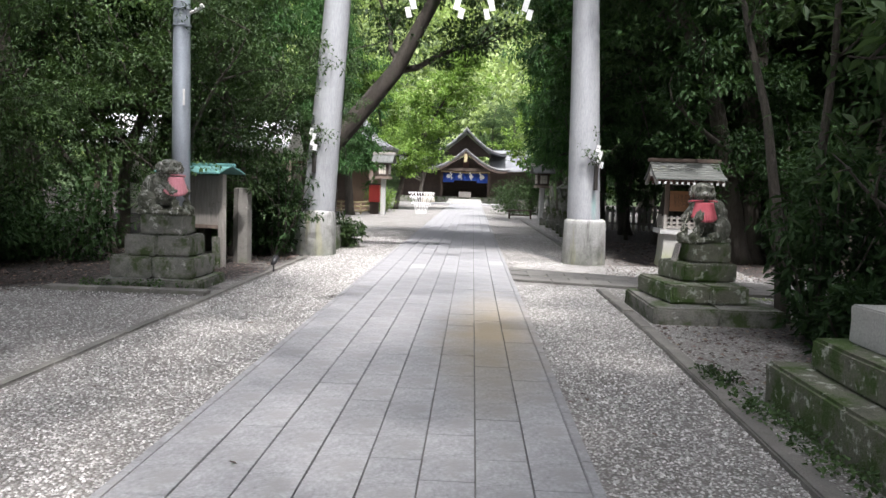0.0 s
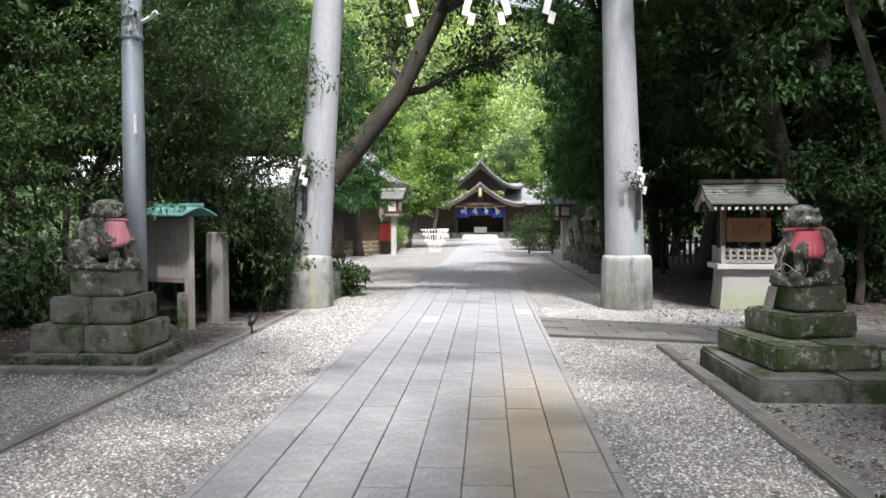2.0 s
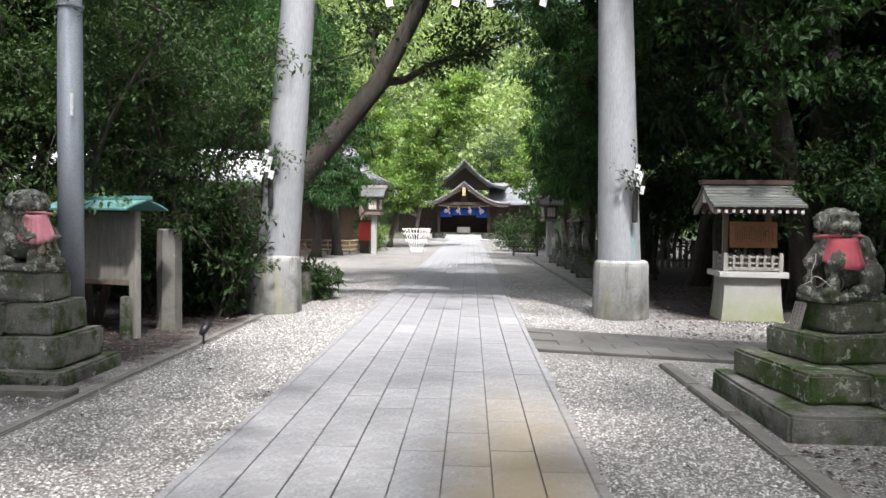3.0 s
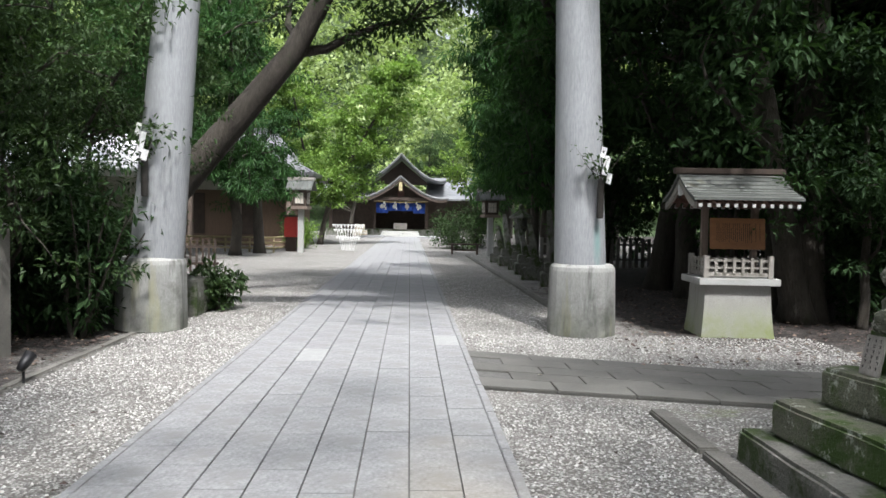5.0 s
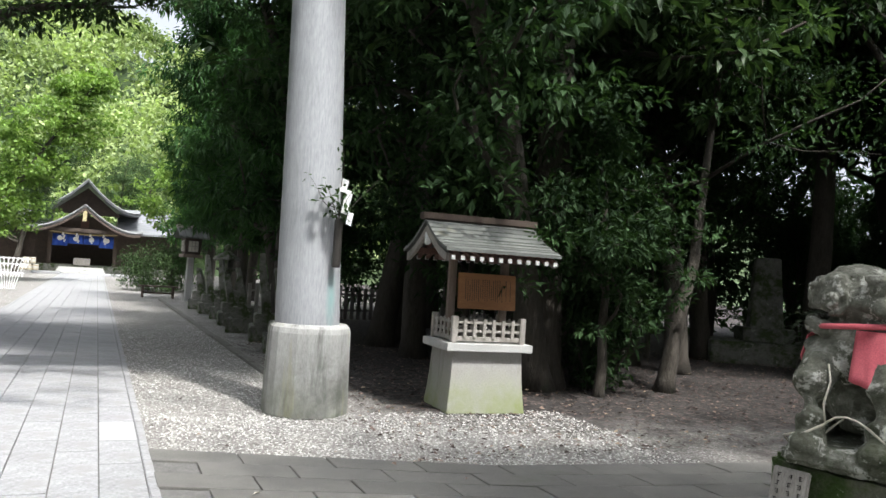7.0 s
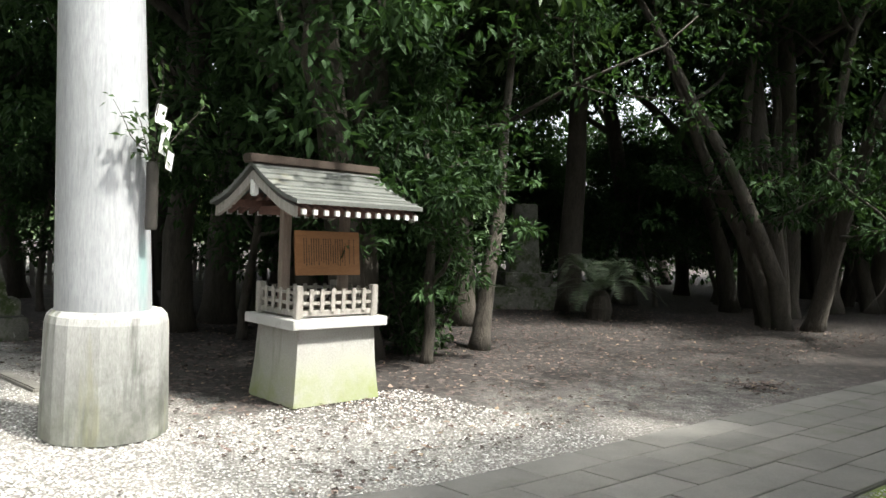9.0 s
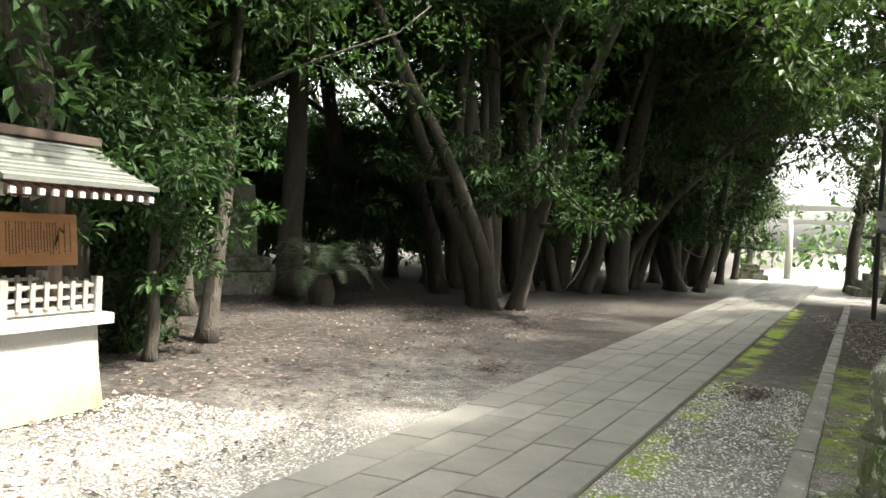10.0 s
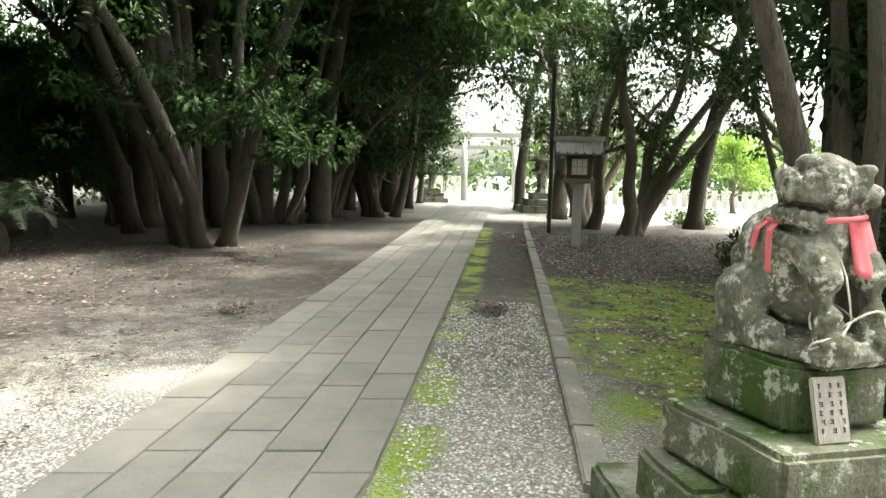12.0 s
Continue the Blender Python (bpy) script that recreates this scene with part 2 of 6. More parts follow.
    mixed = mix(nt, ramp(nt, earth_n.outputs["Fac"], [(0.34, (0.25, 0.25, 0.25)), (0.62, (0.85, 0.85, 0.85))]), gravel, earth)
    gravel = mix(nt, math_("MULTIPLY", step(X, 5.4, 1.4), math_("SUBTRACT", 1.0, step(X, 22.0, 2.0))), gravel, mixed)
    col = mix(nt, g, earth, gravel)
    ms = nd(nt, "ShaderNodeTexNoise", Scale=1.6, Detail=6, Roughness=0.7)
    nt.links.new(pos, ms.inputs["Vector"])
    moss_zone = math_("MULTIPLY", math_("MULTIPLY", band(X, 4.6, 11.5, 0.6), band(slant, 8.0, 12.6, 0.3)), ramp(nt, ms.outputs["Fac"], [(0.42, (0, 0, 0)), (0.52, (1, 1, 1))]))
    fine = nd(nt, "ShaderNodeTexNoise", Scale=45.0, Detail=4, Roughness=0.7)
    nt.links.new(pos, fine.inputs["Vector"])
    moss = ramp(nt, fine.outputs["Fac"], [(0.3, (0.07, 0.115, 0.01)), (0.7, (0.24, 0.32, 0.04))])
    verge = math_("MULTIPLY", math_("MULTIPLY", band(sep.outputs[0], 3.4, 22.0, 1.0), band(math_("ADD", sep.outputs[1], math_("MULTIPLY", sep.outputs[0], 0.142)), 13.62, 13.93, 0.06)), ramp(nt, ms.outputs["Fac"], [(0.46, (0, 0, 0)), (0.54, (1, 1, 1))]))
    col = mix(nt, math_("MAXIMUM", moss_zone, verge), col, moss)
    nt.links.new(col, b.inputs["Base Color"])
    b.inputs["Roughness"].default_value = 0.95
    h = math_("MULTIPLY", vor.outputs["Distance"], -1.0)
    bump(nt, b, h, 0.8, 0.02)
    return m


M["ground"] = ground_material()


def add_stain(m, colour, axis, lo, hi, scale, amount=0.8):
    """A ragged stain across a range of one object axis, over the material's own colour."""
    nt = m.node_tree
    b = nt.nodes["Principled BSDF"]
    old = b.inputs["Base Color"].links[0].from_socket
    tc = nt.nodes.new("ShaderNodeTexCoord")
    sep = nt.nodes.new("ShaderNodeSeparateXYZ")
    nt.links.new(tc.outputs["Object"], sep.inputs[0])
    n = noise_tex(nt, scale, 6, 0.7)
    mr = nt.nodes.new("ShaderNodeMapRange")
    mr.inputs[1].default_value, mr.inputs[2].default_value = lo, hi
    nt.links.new(sep.outputs[axis], mr.inputs[0])
    mu = nt.nodes.new("ShaderNodeMath")
    mu.operation = "MULTIPLY"
    nt.links.new(mr.outputs[0], mu.inputs[0])
    nt.links.new(ramp(nt, n, [(0.3, (0.1, 0.1, 0.1)), (0.65, (amount, amount, amount))]), mu.inputs[1])
    nt.links.new(mix(nt, mu.outputs[0], old, colour), b.inputs["Base Color"])


add_stain(M["plinth"], (0.2, 0.24, 0.07), 2, 0.5, 0.0, 3.0, 1.0)
add_stain(M["concrete"], (0.2, 0.22, 0.13), 2, 0.4, -0.1, 4.0, 0.8)
add_stain(M["concrete"], (0.09, 0.09, 0.08), 2, 0.95, 0.2, 3.2, 0.75)


def streaks(m, colour, at, across=5.0, amount=0.75):
    """Dark runs of dirt down a standing surface."""
    nt = m.node_tree
    b = nt.nodes["Principled BSDF"]
    old = b.inputs["Base Color"].links[0].from_socket
    n = noise_tex(nt, 1.0, 5, 0.6, "Object", (across, across, across * 0.12))
    nt.links.new(mix(nt, ramp(nt, n, [(at, (0, 0, 0)), (at + 0.1, (amount, amount, amount))]), old, colour), b.inputs["Base Color"])


streaks(M["concrete"], (0.07, 0.075, 0.06), 0.54)
streaks(M["concrete"], (0.3, 0.29, 0.17), 0.6, 3.5, 0.6)
streaks(M["pillar"], (0.2, 0.21, 0.2), 0.58, 4.0, 0.45)
streaks(M["plinth"], (0.16, 0.17, 0.12), 0.58, 6.0, 0.5)


def place_wash(m, centre, radii, colour, amount, scale=1.3):
    """A soft-edged wash of colour round a place in the world, ragged by noise."""
    nt = m.node_tree
    b = nt.nodes["Principled BSDF"]
    old = b.inputs["Base Color"].links[0].from_socket
    vm = nt.nodes.new("ShaderNodeVectorMath")
    vm.operation = "MULTIPLY_ADD"
    vm.inputs[1].default_value = [1 / r for r in radii]
    vm.inputs[2].default_value = [-c / r for c, r in zip(centre, radii)]
    nt.links.new(world_pos(nt), vm.inputs[0])
    ln = nt.nodes.new("ShaderNodeVectorMath")
    ln.operation = "LENGTH"
    nt.links.new(vm.outputs[0], ln.inputs[0])
    n = nd(nt, "ShaderNodeTexNoise", Scale=scale, Detail=5, Roughness=0.6)
    nt.links.new(world_pos(nt), n.inputs["Vector"])
    add = nt.nodes.new("ShaderNodeMath")
    add.operation = "ADD"
    nt.links.new(ln.outputs["Value"], add.inputs[0])
    nt.links.new(n.outputs["Fac"], add.inputs[1])
    mr = nt.nodes.new("ShaderNodeMapRange")
    for k, v in zip((1, 2, 3, 4), (0.6, 1.5, amount, 0.0)):
        mr.inputs[k].default_value = v
    nt.links.new(add.outputs[0], mr.inputs[0])
    nt.links.new(mix(nt, mr.outputs[0], old, colour), b.inputs["Base Color"])


add_stain(M["statue"], (0.045, 0.056, 0.024), 2, 0.85, 0.0, 7.0, 0.9)
add_stain(M["statue"], (0.05, 0.054, 0.038), 2, -0.2, 0.9, 12.0, 0.75)


def lichen(m, colour, scale, at):
    """Small pale crusts scattered over a stone."""
    nt = m.node_tree
    b = nt.nodes["Principled BSDF"]
    old = b.inputs["Base Color"].links[0].from_socket
    n = noise_tex(nt, scale, 8, 0.75)
    nt.links.new(mix(nt, ramp(nt, n, [(at, (0, 0, 0)), (at + 0.05, (0.9, 0.9, 0.9))]), old, colour), b.inputs["Base Color"])


lichen(M["stone"], (0.42, 0.42, 0.38), 5.0, 0.6)
lichen(M["statue"], (0.05, 0.06, 0.03), 6.0, 0.55)
lichen(M["statue"], (0.5, 0.5, 0.45), 11.0, 0.54)
lichen(M["mossy"], (0.4, 0.42, 0.36), 8.0, 0.56)
lichen(M["kerb"], (0.42, 0.41, 0.38), 6.0, 0.63)
# ochre stain along the right-hand columns
place_wash(M["slab"], (0.72, 9.6, 0), (0.62, 3.1, 9), (0.24, 0.19, 0.11), 0.8)
# half-strength grey wash over the slabs round y 24
place_wash(M["slab"], (-0.6, 24.0, 0), (1.6, 6.0, 9), (0.2, 0.2, 0.21), 0.5)
# verdigris streak below the tube on the east pillar
place_wash(M["pillar"], (2.86, 16.9, 1.12), (0.07, 0.7, 0.4), (0.2, 0.36, 0.34), 0.8, 5.0)


# ---- building blocks ----
def finish(bm, name, material, smooth=False):
    bm.normal_update()
    me = bpy.data.meshes.new(name)
    bm.to_mesh(me)
    bm.free()
    if smooth:
        me.shade_smooth()
    me.materials.append(material)
    return me


def thing(name, place=(0, 0, 0), turn=0.0, label="", category="", group="", kind=""):
    e = new(name)
    e.matrix_world = pose(*place, 0, 0, turn)
    return tagged(e, label, category, group, kind)


def part(name, bm, material, parent=None, label="", smooth=False):
    ob = new(name, finish(bm, name, material, smooth))
    ob.parent = parent
    if label:
        tagged(ob, label)
    return ob


def solo(name, bm, material, label, category, group="", kind="", smooth=False, place=(0, 0, 0), turn=0.0):
    ob = part(name, bm, material, None, "", smooth)
    ob.matrix_world = pose(*place, 0, 0, turn)
    return tagged(ob, label, category, group, kind)


def nb():
    return bmesh.new()


def box(bm, x0, x1, y0, y1, z0, z1, bevel=0.0, taper=0.0, m=None):
    """A box, its top drawn in by taper on each side, with bevelled edges."""
    b = bmesh.new()
    t = taper
    pts = [(x0, y0, z0), (x1, y0, z0), (x1, y1, z0), (x0, y1, z0), (x0 + t, y0 + t, z1), (x1 - t, y0 + t, z1), (x1 - t, y1 - t, z1), (x0 + t, y1 - t, z1)]
    v = [b.verts.new(p) for p in pts]
    for f in ((3, 2, 1, 0), (4, 5, 6, 7), (0, 1, 5, 4), (1, 2, 6, 5), (2, 3, 7, 6), (3, 0, 4, 7)):
        b.faces.new([v[i] for i in f])
    if bevel:
        bmesh.ops.bevel(b, geom=b.edges[:], offset=bevel, segments=2, affect="EDGES")
    if m is not None:
        b.transform(m)
    merge(bm, b)
    return bm


def merge(bm, b):
    vm = [bm.verts.new(v.co) for v in b.verts]
    b.verts.index_update()
    for f in b.faces:
        bm.faces.new([vm[v.index] for v in f.verts])
    b.free()


def loft(bm, rings, cap=True):
    vs = [[bm.verts.new(p) for p in r] for r in rings]
    n = len(rings[0])
    for a, b in zip(vs, vs[1:]):
        for i in range(n):
            bm.faces.new((a[i], a[(i + 1) % n], b[(i + 1) % n], b[i]))
    if cap:
        bm.faces.new(vs[0][::-1])
        bm.faces.new(vs[-1])
    return bm


def ring(c, r, n, ry=None, z=None, phase=0.0):
    ry = r if ry is None else ry
    return [(c[0] + r * math.cos(2 * math.pi * i / n + phase), c[1] + ry * math.sin(2 * math.pi * i / n + phase), c[2] if z is None else z) for i in range(n)]


def turned(bm, profile, n=16, x=0.0, y=0.0, phase=0.0):
    """A body of revolution from rows of (radius, height)."""
    return loft(bm, [ring((x, y, z), r, n, phase=phase) for r, z in profile])


def tube(bm, pts, radii, n=7):
    pts = [Vector(p) for p in pts]
    rings, up = [], Vector((0.13, 0.31, 0.94))
    for i, p in enumerate(pts):
        d = (pts[min(i + 1, len(pts) - 1)] - pts[max(i - 1, 0)]).normalized()
        u = d.cross(up)
        if u.length < 1e-3:
            u = d.cross(Vector((1, 0, 0)))
        u.normalize()
        w = d.cross(u)
        r = radii[i] if hasattr(radii, "__len__") else radii
        rings.append([p + (u * math.cos(2 * math.pi * k / n) + w * math.sin(2 * math.pi * k / n)) * r for k in range(n)])
    return loft(bm, rings)


def ball(bm, c, r, m=None, u=14, v=9):
    b = bmesh.new()
    bmesh.ops.create_uvsphere(b, u_segments=u, v_segments=v, radius=1.0)
    b.transform(Matrix.Translation(c) @ (m if m is not None else Matrix.Identity(4)) @ Matrix.Diagonal((*r, 1)))
    merge(bm, b)
    return bm


def raw(name, verts, quads, material):
    """A mesh from numpy arrays: corner points and quads."""
    me = bpy.data.meshes.new(name)
    verts, quads = np.asarray(verts, dtype=np.float32), np.asarray(quads, dtype=np.int32)
    me.vertices.add(len(verts))
    me.vertices.foreach_set("co", verts.ravel())
    k = quads.shape[1]
    me.loops.add(quads.size)
    me.loops.foreach_set("vertex_index", quads.ravel())
    me.polygons.add(len(quads))
    me.polygons.foreach_set("loop_start", np.arange(0, quads.size, k, dtype=np.int32))
    me.update(calc_edges=True)
    me.validate()
    me.shade_flat()
    me.materials.append(material)
    return me


# ---- plants ----
def leaves(rng, centres, radii, count, length, width=0.42, droop=0.35, flat=0.6):
    """Folded pointed leaves, strewn through clumps. Returns points and quads."""
    idx = rng.integers(0, len(centres), count)
    d = rng.normal(size=(count, 3))
    d /= np.linalg.norm(d, axis=1)[:, None]
    rad = radii[idx] * rng.uniform(0.25, 1.0, count) ** 0.6
    p = centres[idx] + d * rad[:, None] * np.array([1, 1, flat])
    out = d * 0.8 + rng.normal(size=(count, 3)) * 0.55
    out[:, 2] -= droop
    out /= np.linalg.norm(out, axis=1)[:, None]
    side = np.cross(out, np.array([0, 0, 1.0]) + rng.normal(size=(count, 3)) * 0.35)
    side /= np.linalg.norm(side, axis=1)[:, None] + 1e-6
    nrm = np.cross(side, out)
    L = length * rng.uniform(0.65, 1.25, count)[:, None]
    W = L * width * 0.5
    a, tip = p, p + out * L
    mid = p + out * L * 0.45
    v = np.stack([a, mid + side * W + nrm * L * 0.1, tip, mid - side * W + nrm * L * 0.1], 1).reshape(-1, 3)
    return v, np.arange(count * 4).reshape(-1, 4)


def limb(rng, bm, start, way, length, r, segs, bend, n=6, up=0.08):
    pts, radii, d = [Vector(start)], [r], Vector(way).normalized()
    for i in range(segs):
        d = (d + Vector(rng.normal(size=3)) * bend + Vector((0, 0, up))).normalized()
        pts.append(pts[-1] + d * length / segs)
        radii.append(r * (1 - 0.75 * (i + 1) / segs))
    tube(bm, pts, radii, n)
    return pts


def tree(name, seed, height, r, crown, leaf_mat, bark, n_leaf, leaf_len, label, category="tree", trunks=1, fork=0.35, lean=(0, 0), spread=2.2,
         limbs=9, clump=0.7, place=(0, 0, 0), group="", width=0.42, droop=0.35, path=None, flat=0.38, twist=0.12, wide=1.3):
    """A tapered trunk (or several) with limbs and twigs, and a crown of leaf clumps round their ends. crown: heights from, to."""
    rng = np.random.default_rng(seed)
    e = thing(name, place, 0, label, category, group)
    bm = nb()
    ends = []
    for k in range(trunks):
        a = rng.uniform(0, 6.28)
        base = Vector((math.cos(a) * r * wide, math.sin(a) * r * wide, -0.05)) if trunks > 1 else Vector((0, 0, -0.05))
        tilt = Vector((lean[0] + (math.cos(a) * 0.3 if trunks > 1 else 0), lean[1] + (math.sin(a) * 0.3 if trunks > 1 else 0), 1)).normalized()
        if path:
            pts = [Vector(p) for p in path]
        else:
            pts, d, segs = [base], tilt, 9
            for i in range(segs):
                d = (d + Vector((*rng.normal(size=2), 0)) * twist + Vector((0, 0, 0.05))).normalized()
                pts.append(pts[-1] + d * height / segs)
        m = len(pts) - 1
        rad = [r * (1.35 if i == 0 else 1.0) * (1 - 0.8 * i / m) for i in range(m + 1)]
        pts.insert(1, pts[0].lerp(pts[1], 0.25))
        rad.insert(1, r * 1.02)
        tube(bm, pts, rad, 10)
        nl = max(3, limbs // trunks + (1 if trunks == 1 else 0))
        for j in range(nl):
            z = crown[0] + (crown[1] - crown[0]) * (j + rng.uniform(0, 0.9)) / nl
            z = min(max(z * (0.85 if j else 0.7), height * fork * 0.5), height * 0.95)
            i = min(range(len(pts)), key=lambda q: abs(pts[q].z - z))
            s = pts[i]
            ang = rng.uniform(0, 6.28)
            f = (z - crown[0]) / max(0.1, crown[1] - crown[0])
            ln = spread * (1.05 - 0.55 * max(0, f)) * rng.uniform(0.7, 1.15)
            q = limb(rng, bm, s, (math.cos(ang), math.sin(ang), rng.uniform(0.1, 0.6)), ln, max(0.02, rad[i] * 0.5), 5, 0.22)
            ends += [q[2], q[3], q[4], q[5]]
            for t in range(2):
                w = limb(rng, bm, q[rng.integers(2, 5)], Vector(rng.normal(size=3)) + Vector((0, 0, 0.4)), ln * 0.5, max(0.012, rad[i] * 0.2), 3, 0.3, 5)
                ends += [w[1], w[3]]
        ends += [pts[-1], pts[-2]]
    part("trunk", bm, bark, e, smooth=True)
    c = np.array([list(p) for p in ends])
    c = np.concatenate([c, c + rng.normal(size=c.shape) * clump * np.array([0.85, 0.85, 0.5])])
    keep = c[:, 2] > crown[0] * 0.6
    c = c[keep] if keep.any() else c
    v, q = leaves(rng, c, clump * rng.uniform(0.35, 0.95, len(c)), n_leaf, leaf_len, width, droop, flat)
    crown_ob = new("crown", raw("crown", v, q, leaf_mat))
    crown_ob.parent = e
    return e


def shrub(name, seed, size, leaf_mat, n_leaf, leaf_len, label, place, group="", width=0.4, category="shrub"):
    """Many stems from the ground and leaf clumps filling an uneven mound. size: half widths and height."""
    rng = np.random.default_rng(seed)
    e = thing(name, place, 0, label, category, group)
    bm = nb()
    sx, sy, h = size
    ends = []
    for i in range(12):
        a, q = rng.uniform(0, 6.28), rng.uniform(0.3, 1)
        p = limb(rng, bm, (math.cos(a) * sx * 0.25, math.sin(a) * sy * 0.25, -0.03), (math.cos(a) * sx * q, math.sin(a) * sy * q, h * 0.8), h * rng.uniform(0.6, 0.95), 0.025, 5, 0.15, 5)
        ends += p[1:]
    part("stem", bm, M["bark"], e)
    c = np.array([list(p) for p in ends])
    extra = rng.uniform(-1, 1, (len(c) * 2, 3)) * np.array([sx, sy, h * 0.45]) + np.array([0, 0, h * 0.5])
    ok = ((extra[:, 0] / sx) ** 2 + (extra[:, 1] / sy) ** 2 + ((extra[:, 2] - h * 0.45) / (h * 0.6)) ** 2) < 1
    c = np.concatenate([c, extra[ok]])
    v, q = leaves(rng, c, min(sx, h) * rng.uniform(0.18, 0.4, len(c)), n_leaf, leaf_len, width, 0.3, 0.8)
    v[:, 2] = np.maximum(v[:, 2], 0.02)
    ob = new("foliage", raw("foliage", v, q, leaf_mat))
    ob.parent = e
    return e


# ---- ground ----
def ground():
    bm = nb()
    xs = [-400, -120, -60] + list(range(-40, 61, 4)) + [90, 150, 400]
    ys = [-400, -120, -60] + list(range(-20, 81, 4)) + [110, 160, 400]
    g = [[bm.verts.new((x, y, 0.02 * noise.noise((x * 0.13, y * 0.13, 3)) - 0.03 if abs(x) > 8 or y > 70 or y < -8 else -0.015)) for x in xs] for y in ys]
    for a, b in zip(g, g[1:]):
        for i in range(len(xs) - 1):
            bm.faces.new((a[i], a[i + 1], b[i + 1], b[i]))
    solo("ground", bm, M["ground"], "leaf-strewn earth with pale gravel and moss", "ground", kind="structure", smooth=True)


ground()


def cross_n(x):
    return 15.85 - 0.37 * (x - 1.16) if x < 3.6 else 14.95 - 0.125 * (x - 3.6)


def cross_s(x):
    return 14.12 - 0.26 * (x - 1.16) if x < 4.2 else 13.33 - 0.142 * (x - 4.2)


def kerb_s(x):
    return 12.1 - 0.148 * (x - 5)


# ---- torii ----
def torii():
    e = thing("torii_gate", (0, 17.35, 0), 0, "tall pale grey torii with streaked concrete sleeves round its pillars", "torii")
    for x0, s in ((-2.65, 0.074), (2.74, -0.035)):
        bm = nb()
        prof = [(0.0, 0.335), (1.0, 0.322), (3.0, 0.285), (5.0, 0.255), (6.6, 0.235)]
        loft(bm, [ring((x0 + s * z, 0, z), r, 28) for z, r in prof])
        p = part("pillar", bm, M["pillar"], e, smooth=True)
        bm = nb()
        rings = []
        for z, r in ((0, 0.455), (0.3, 0.45), (0.8, 0.437), (0.85, 0.425), (0.885, 0.39), (0.885, 0.3)):
            pts = []
            for i in range(24):
                a = 2 * math.pi * i / 24
                k = math.cos(math.pi / 8) / max(math.cos(((a + math.pi / 8) % (math.pi / 4)) - math.pi / 8), 0.5)
                pts.append((x0 + r * (0.1 + 0.9 * k) * 0.985 * math.cos(a), r * (0.1 + 0.9 * k) * 0.985 * math.sin(a), z))
            rings.append(pts)
        loft(bm, rings)
        part("sleeve", bm, M["concrete"], p, "stained octagonal concrete sleeve", smooth=False)
    bm = nb()
    box(bm, -3.6, 3.8, -0.15, 0.15, 5.75, 6.1, 0.02)
    part("tie_beam", bm, M["pillar"], e)
    bm = nb()
    rings = []
    for i in range(13):
        x = -4.4 + 9.0 * i / 12
        lift = 0.25 * (abs(i - 6) / 6) ** 2.5
        rings.append([(x, -0.28, 6.55 + lift), (x, 0.28, 6.55 + lift), (x, 0.32, 6.95 + lift), (x, 0, 7.05 + lift), (x, -0.32, 6.95 + lift)])
    loft(bm, rings)
    part("lintel", bm, M["pillar"], e)


torii()


def shide(bm, x, y, z, size=1.0, side=1):
    """A folded zigzag of white paper strips hanging at (x, y, z)."""
    w, h = 0.075 * size, 0.13 * size
    for k in range(4):
        x0 = x + side * w * 0.55 * (k % 2 + k * 0.35)
        z0 = z - k * h * 0.8
        box(bm, x0 - w / 2, x0 + w / 2, y - 0.004 + 0.006 * (k % 2), y + 0.002 + 0.006 * (k % 2), z0 - h, z0, m=Matrix.Translation((x0, y, z0)) @ pose(0, 0, 0, 0, 14 * side, 8 * k) @ Matrix.Translation((-x0, -y, -z0)))


def shimenawa():
    e = thing("sacred_rope", (0, 17.35, 0), 0, "twisted straw rope strung between the torii pillars with white paper streamers", "rope")
    pts = [(-2.2 + 4.7 * i / 14, -0.3, 5.62 - 0.35 * math.sin(math.pi * i / 14)) for i in range(15)]
    bm = nb()
    tube(bm, pts, [0.05 + 0.03 * math.sin(math.pi * i / 14) for i in range(15)], 9)
    part("rope", bm, M["straw"], e, smooth=True)
    for i, x in enumerate((-0.75, 0.05, 0.75, 1.35)):
        bm = nb()
        shide(bm, x, -0.36, 5.3, 1.5, 1 if i % 2 else -1)
        part("paper_streamer", bm, M["paper"], e)


shimenawa()


def sprig(x, y, z, turn, seed, label):
    """An evergreen sprig with a paper strip in a dark bronze tube fixed to a pillar."""
    rng = np.random.default_rng(seed)
    e = thing("offering_sprig", (x, y, z), turn, label, "sprig", "sprigs on the torii")
    bm = nb()
    turned(bm, [(0.036, 0), (0.042, 0.02), (0.042, 0.46), (0.047, 0.47), (0.03, 0.475)], 12)
    part("tube", bm, M["bronze"], e, smooth=True)
    bm = nb()
    ends = []
    for k in range(6):
        ends += limb(rng, bm, (0, 0, 0.44), (rng.normal() * 0.35, -0.12 + rng.normal() * 0.2, 1), 0.25 + 0.1 * k, 0.006, 4, 0.15, 4)[1:]
    part("stems", bm, M["bark"], e)
    c = np.array([list(p) for p in ends])
    v, q = leaves(rng, c, np.full(len(c), 0.07), 150, 0.07, 0.5, 0.1, 1.0)
    f = new("leaves", raw("leaves", v, q, M["leaf_mid"]))
    f.parent = e
    bm = nb()
    shide(bm, 0.0, -0.09, 0.86, 1.0, 1)
    part("paper_strip", bm, M["paper"], e)


sprig(2.86, 16.99, 1.46, 8, 5, "green sprig with white paper in a dark tube on the pillar")
sprig(-2.62, 17.0, 1.62, -20, 6, "sprig with a white paper streamer in a tube on the pillar")


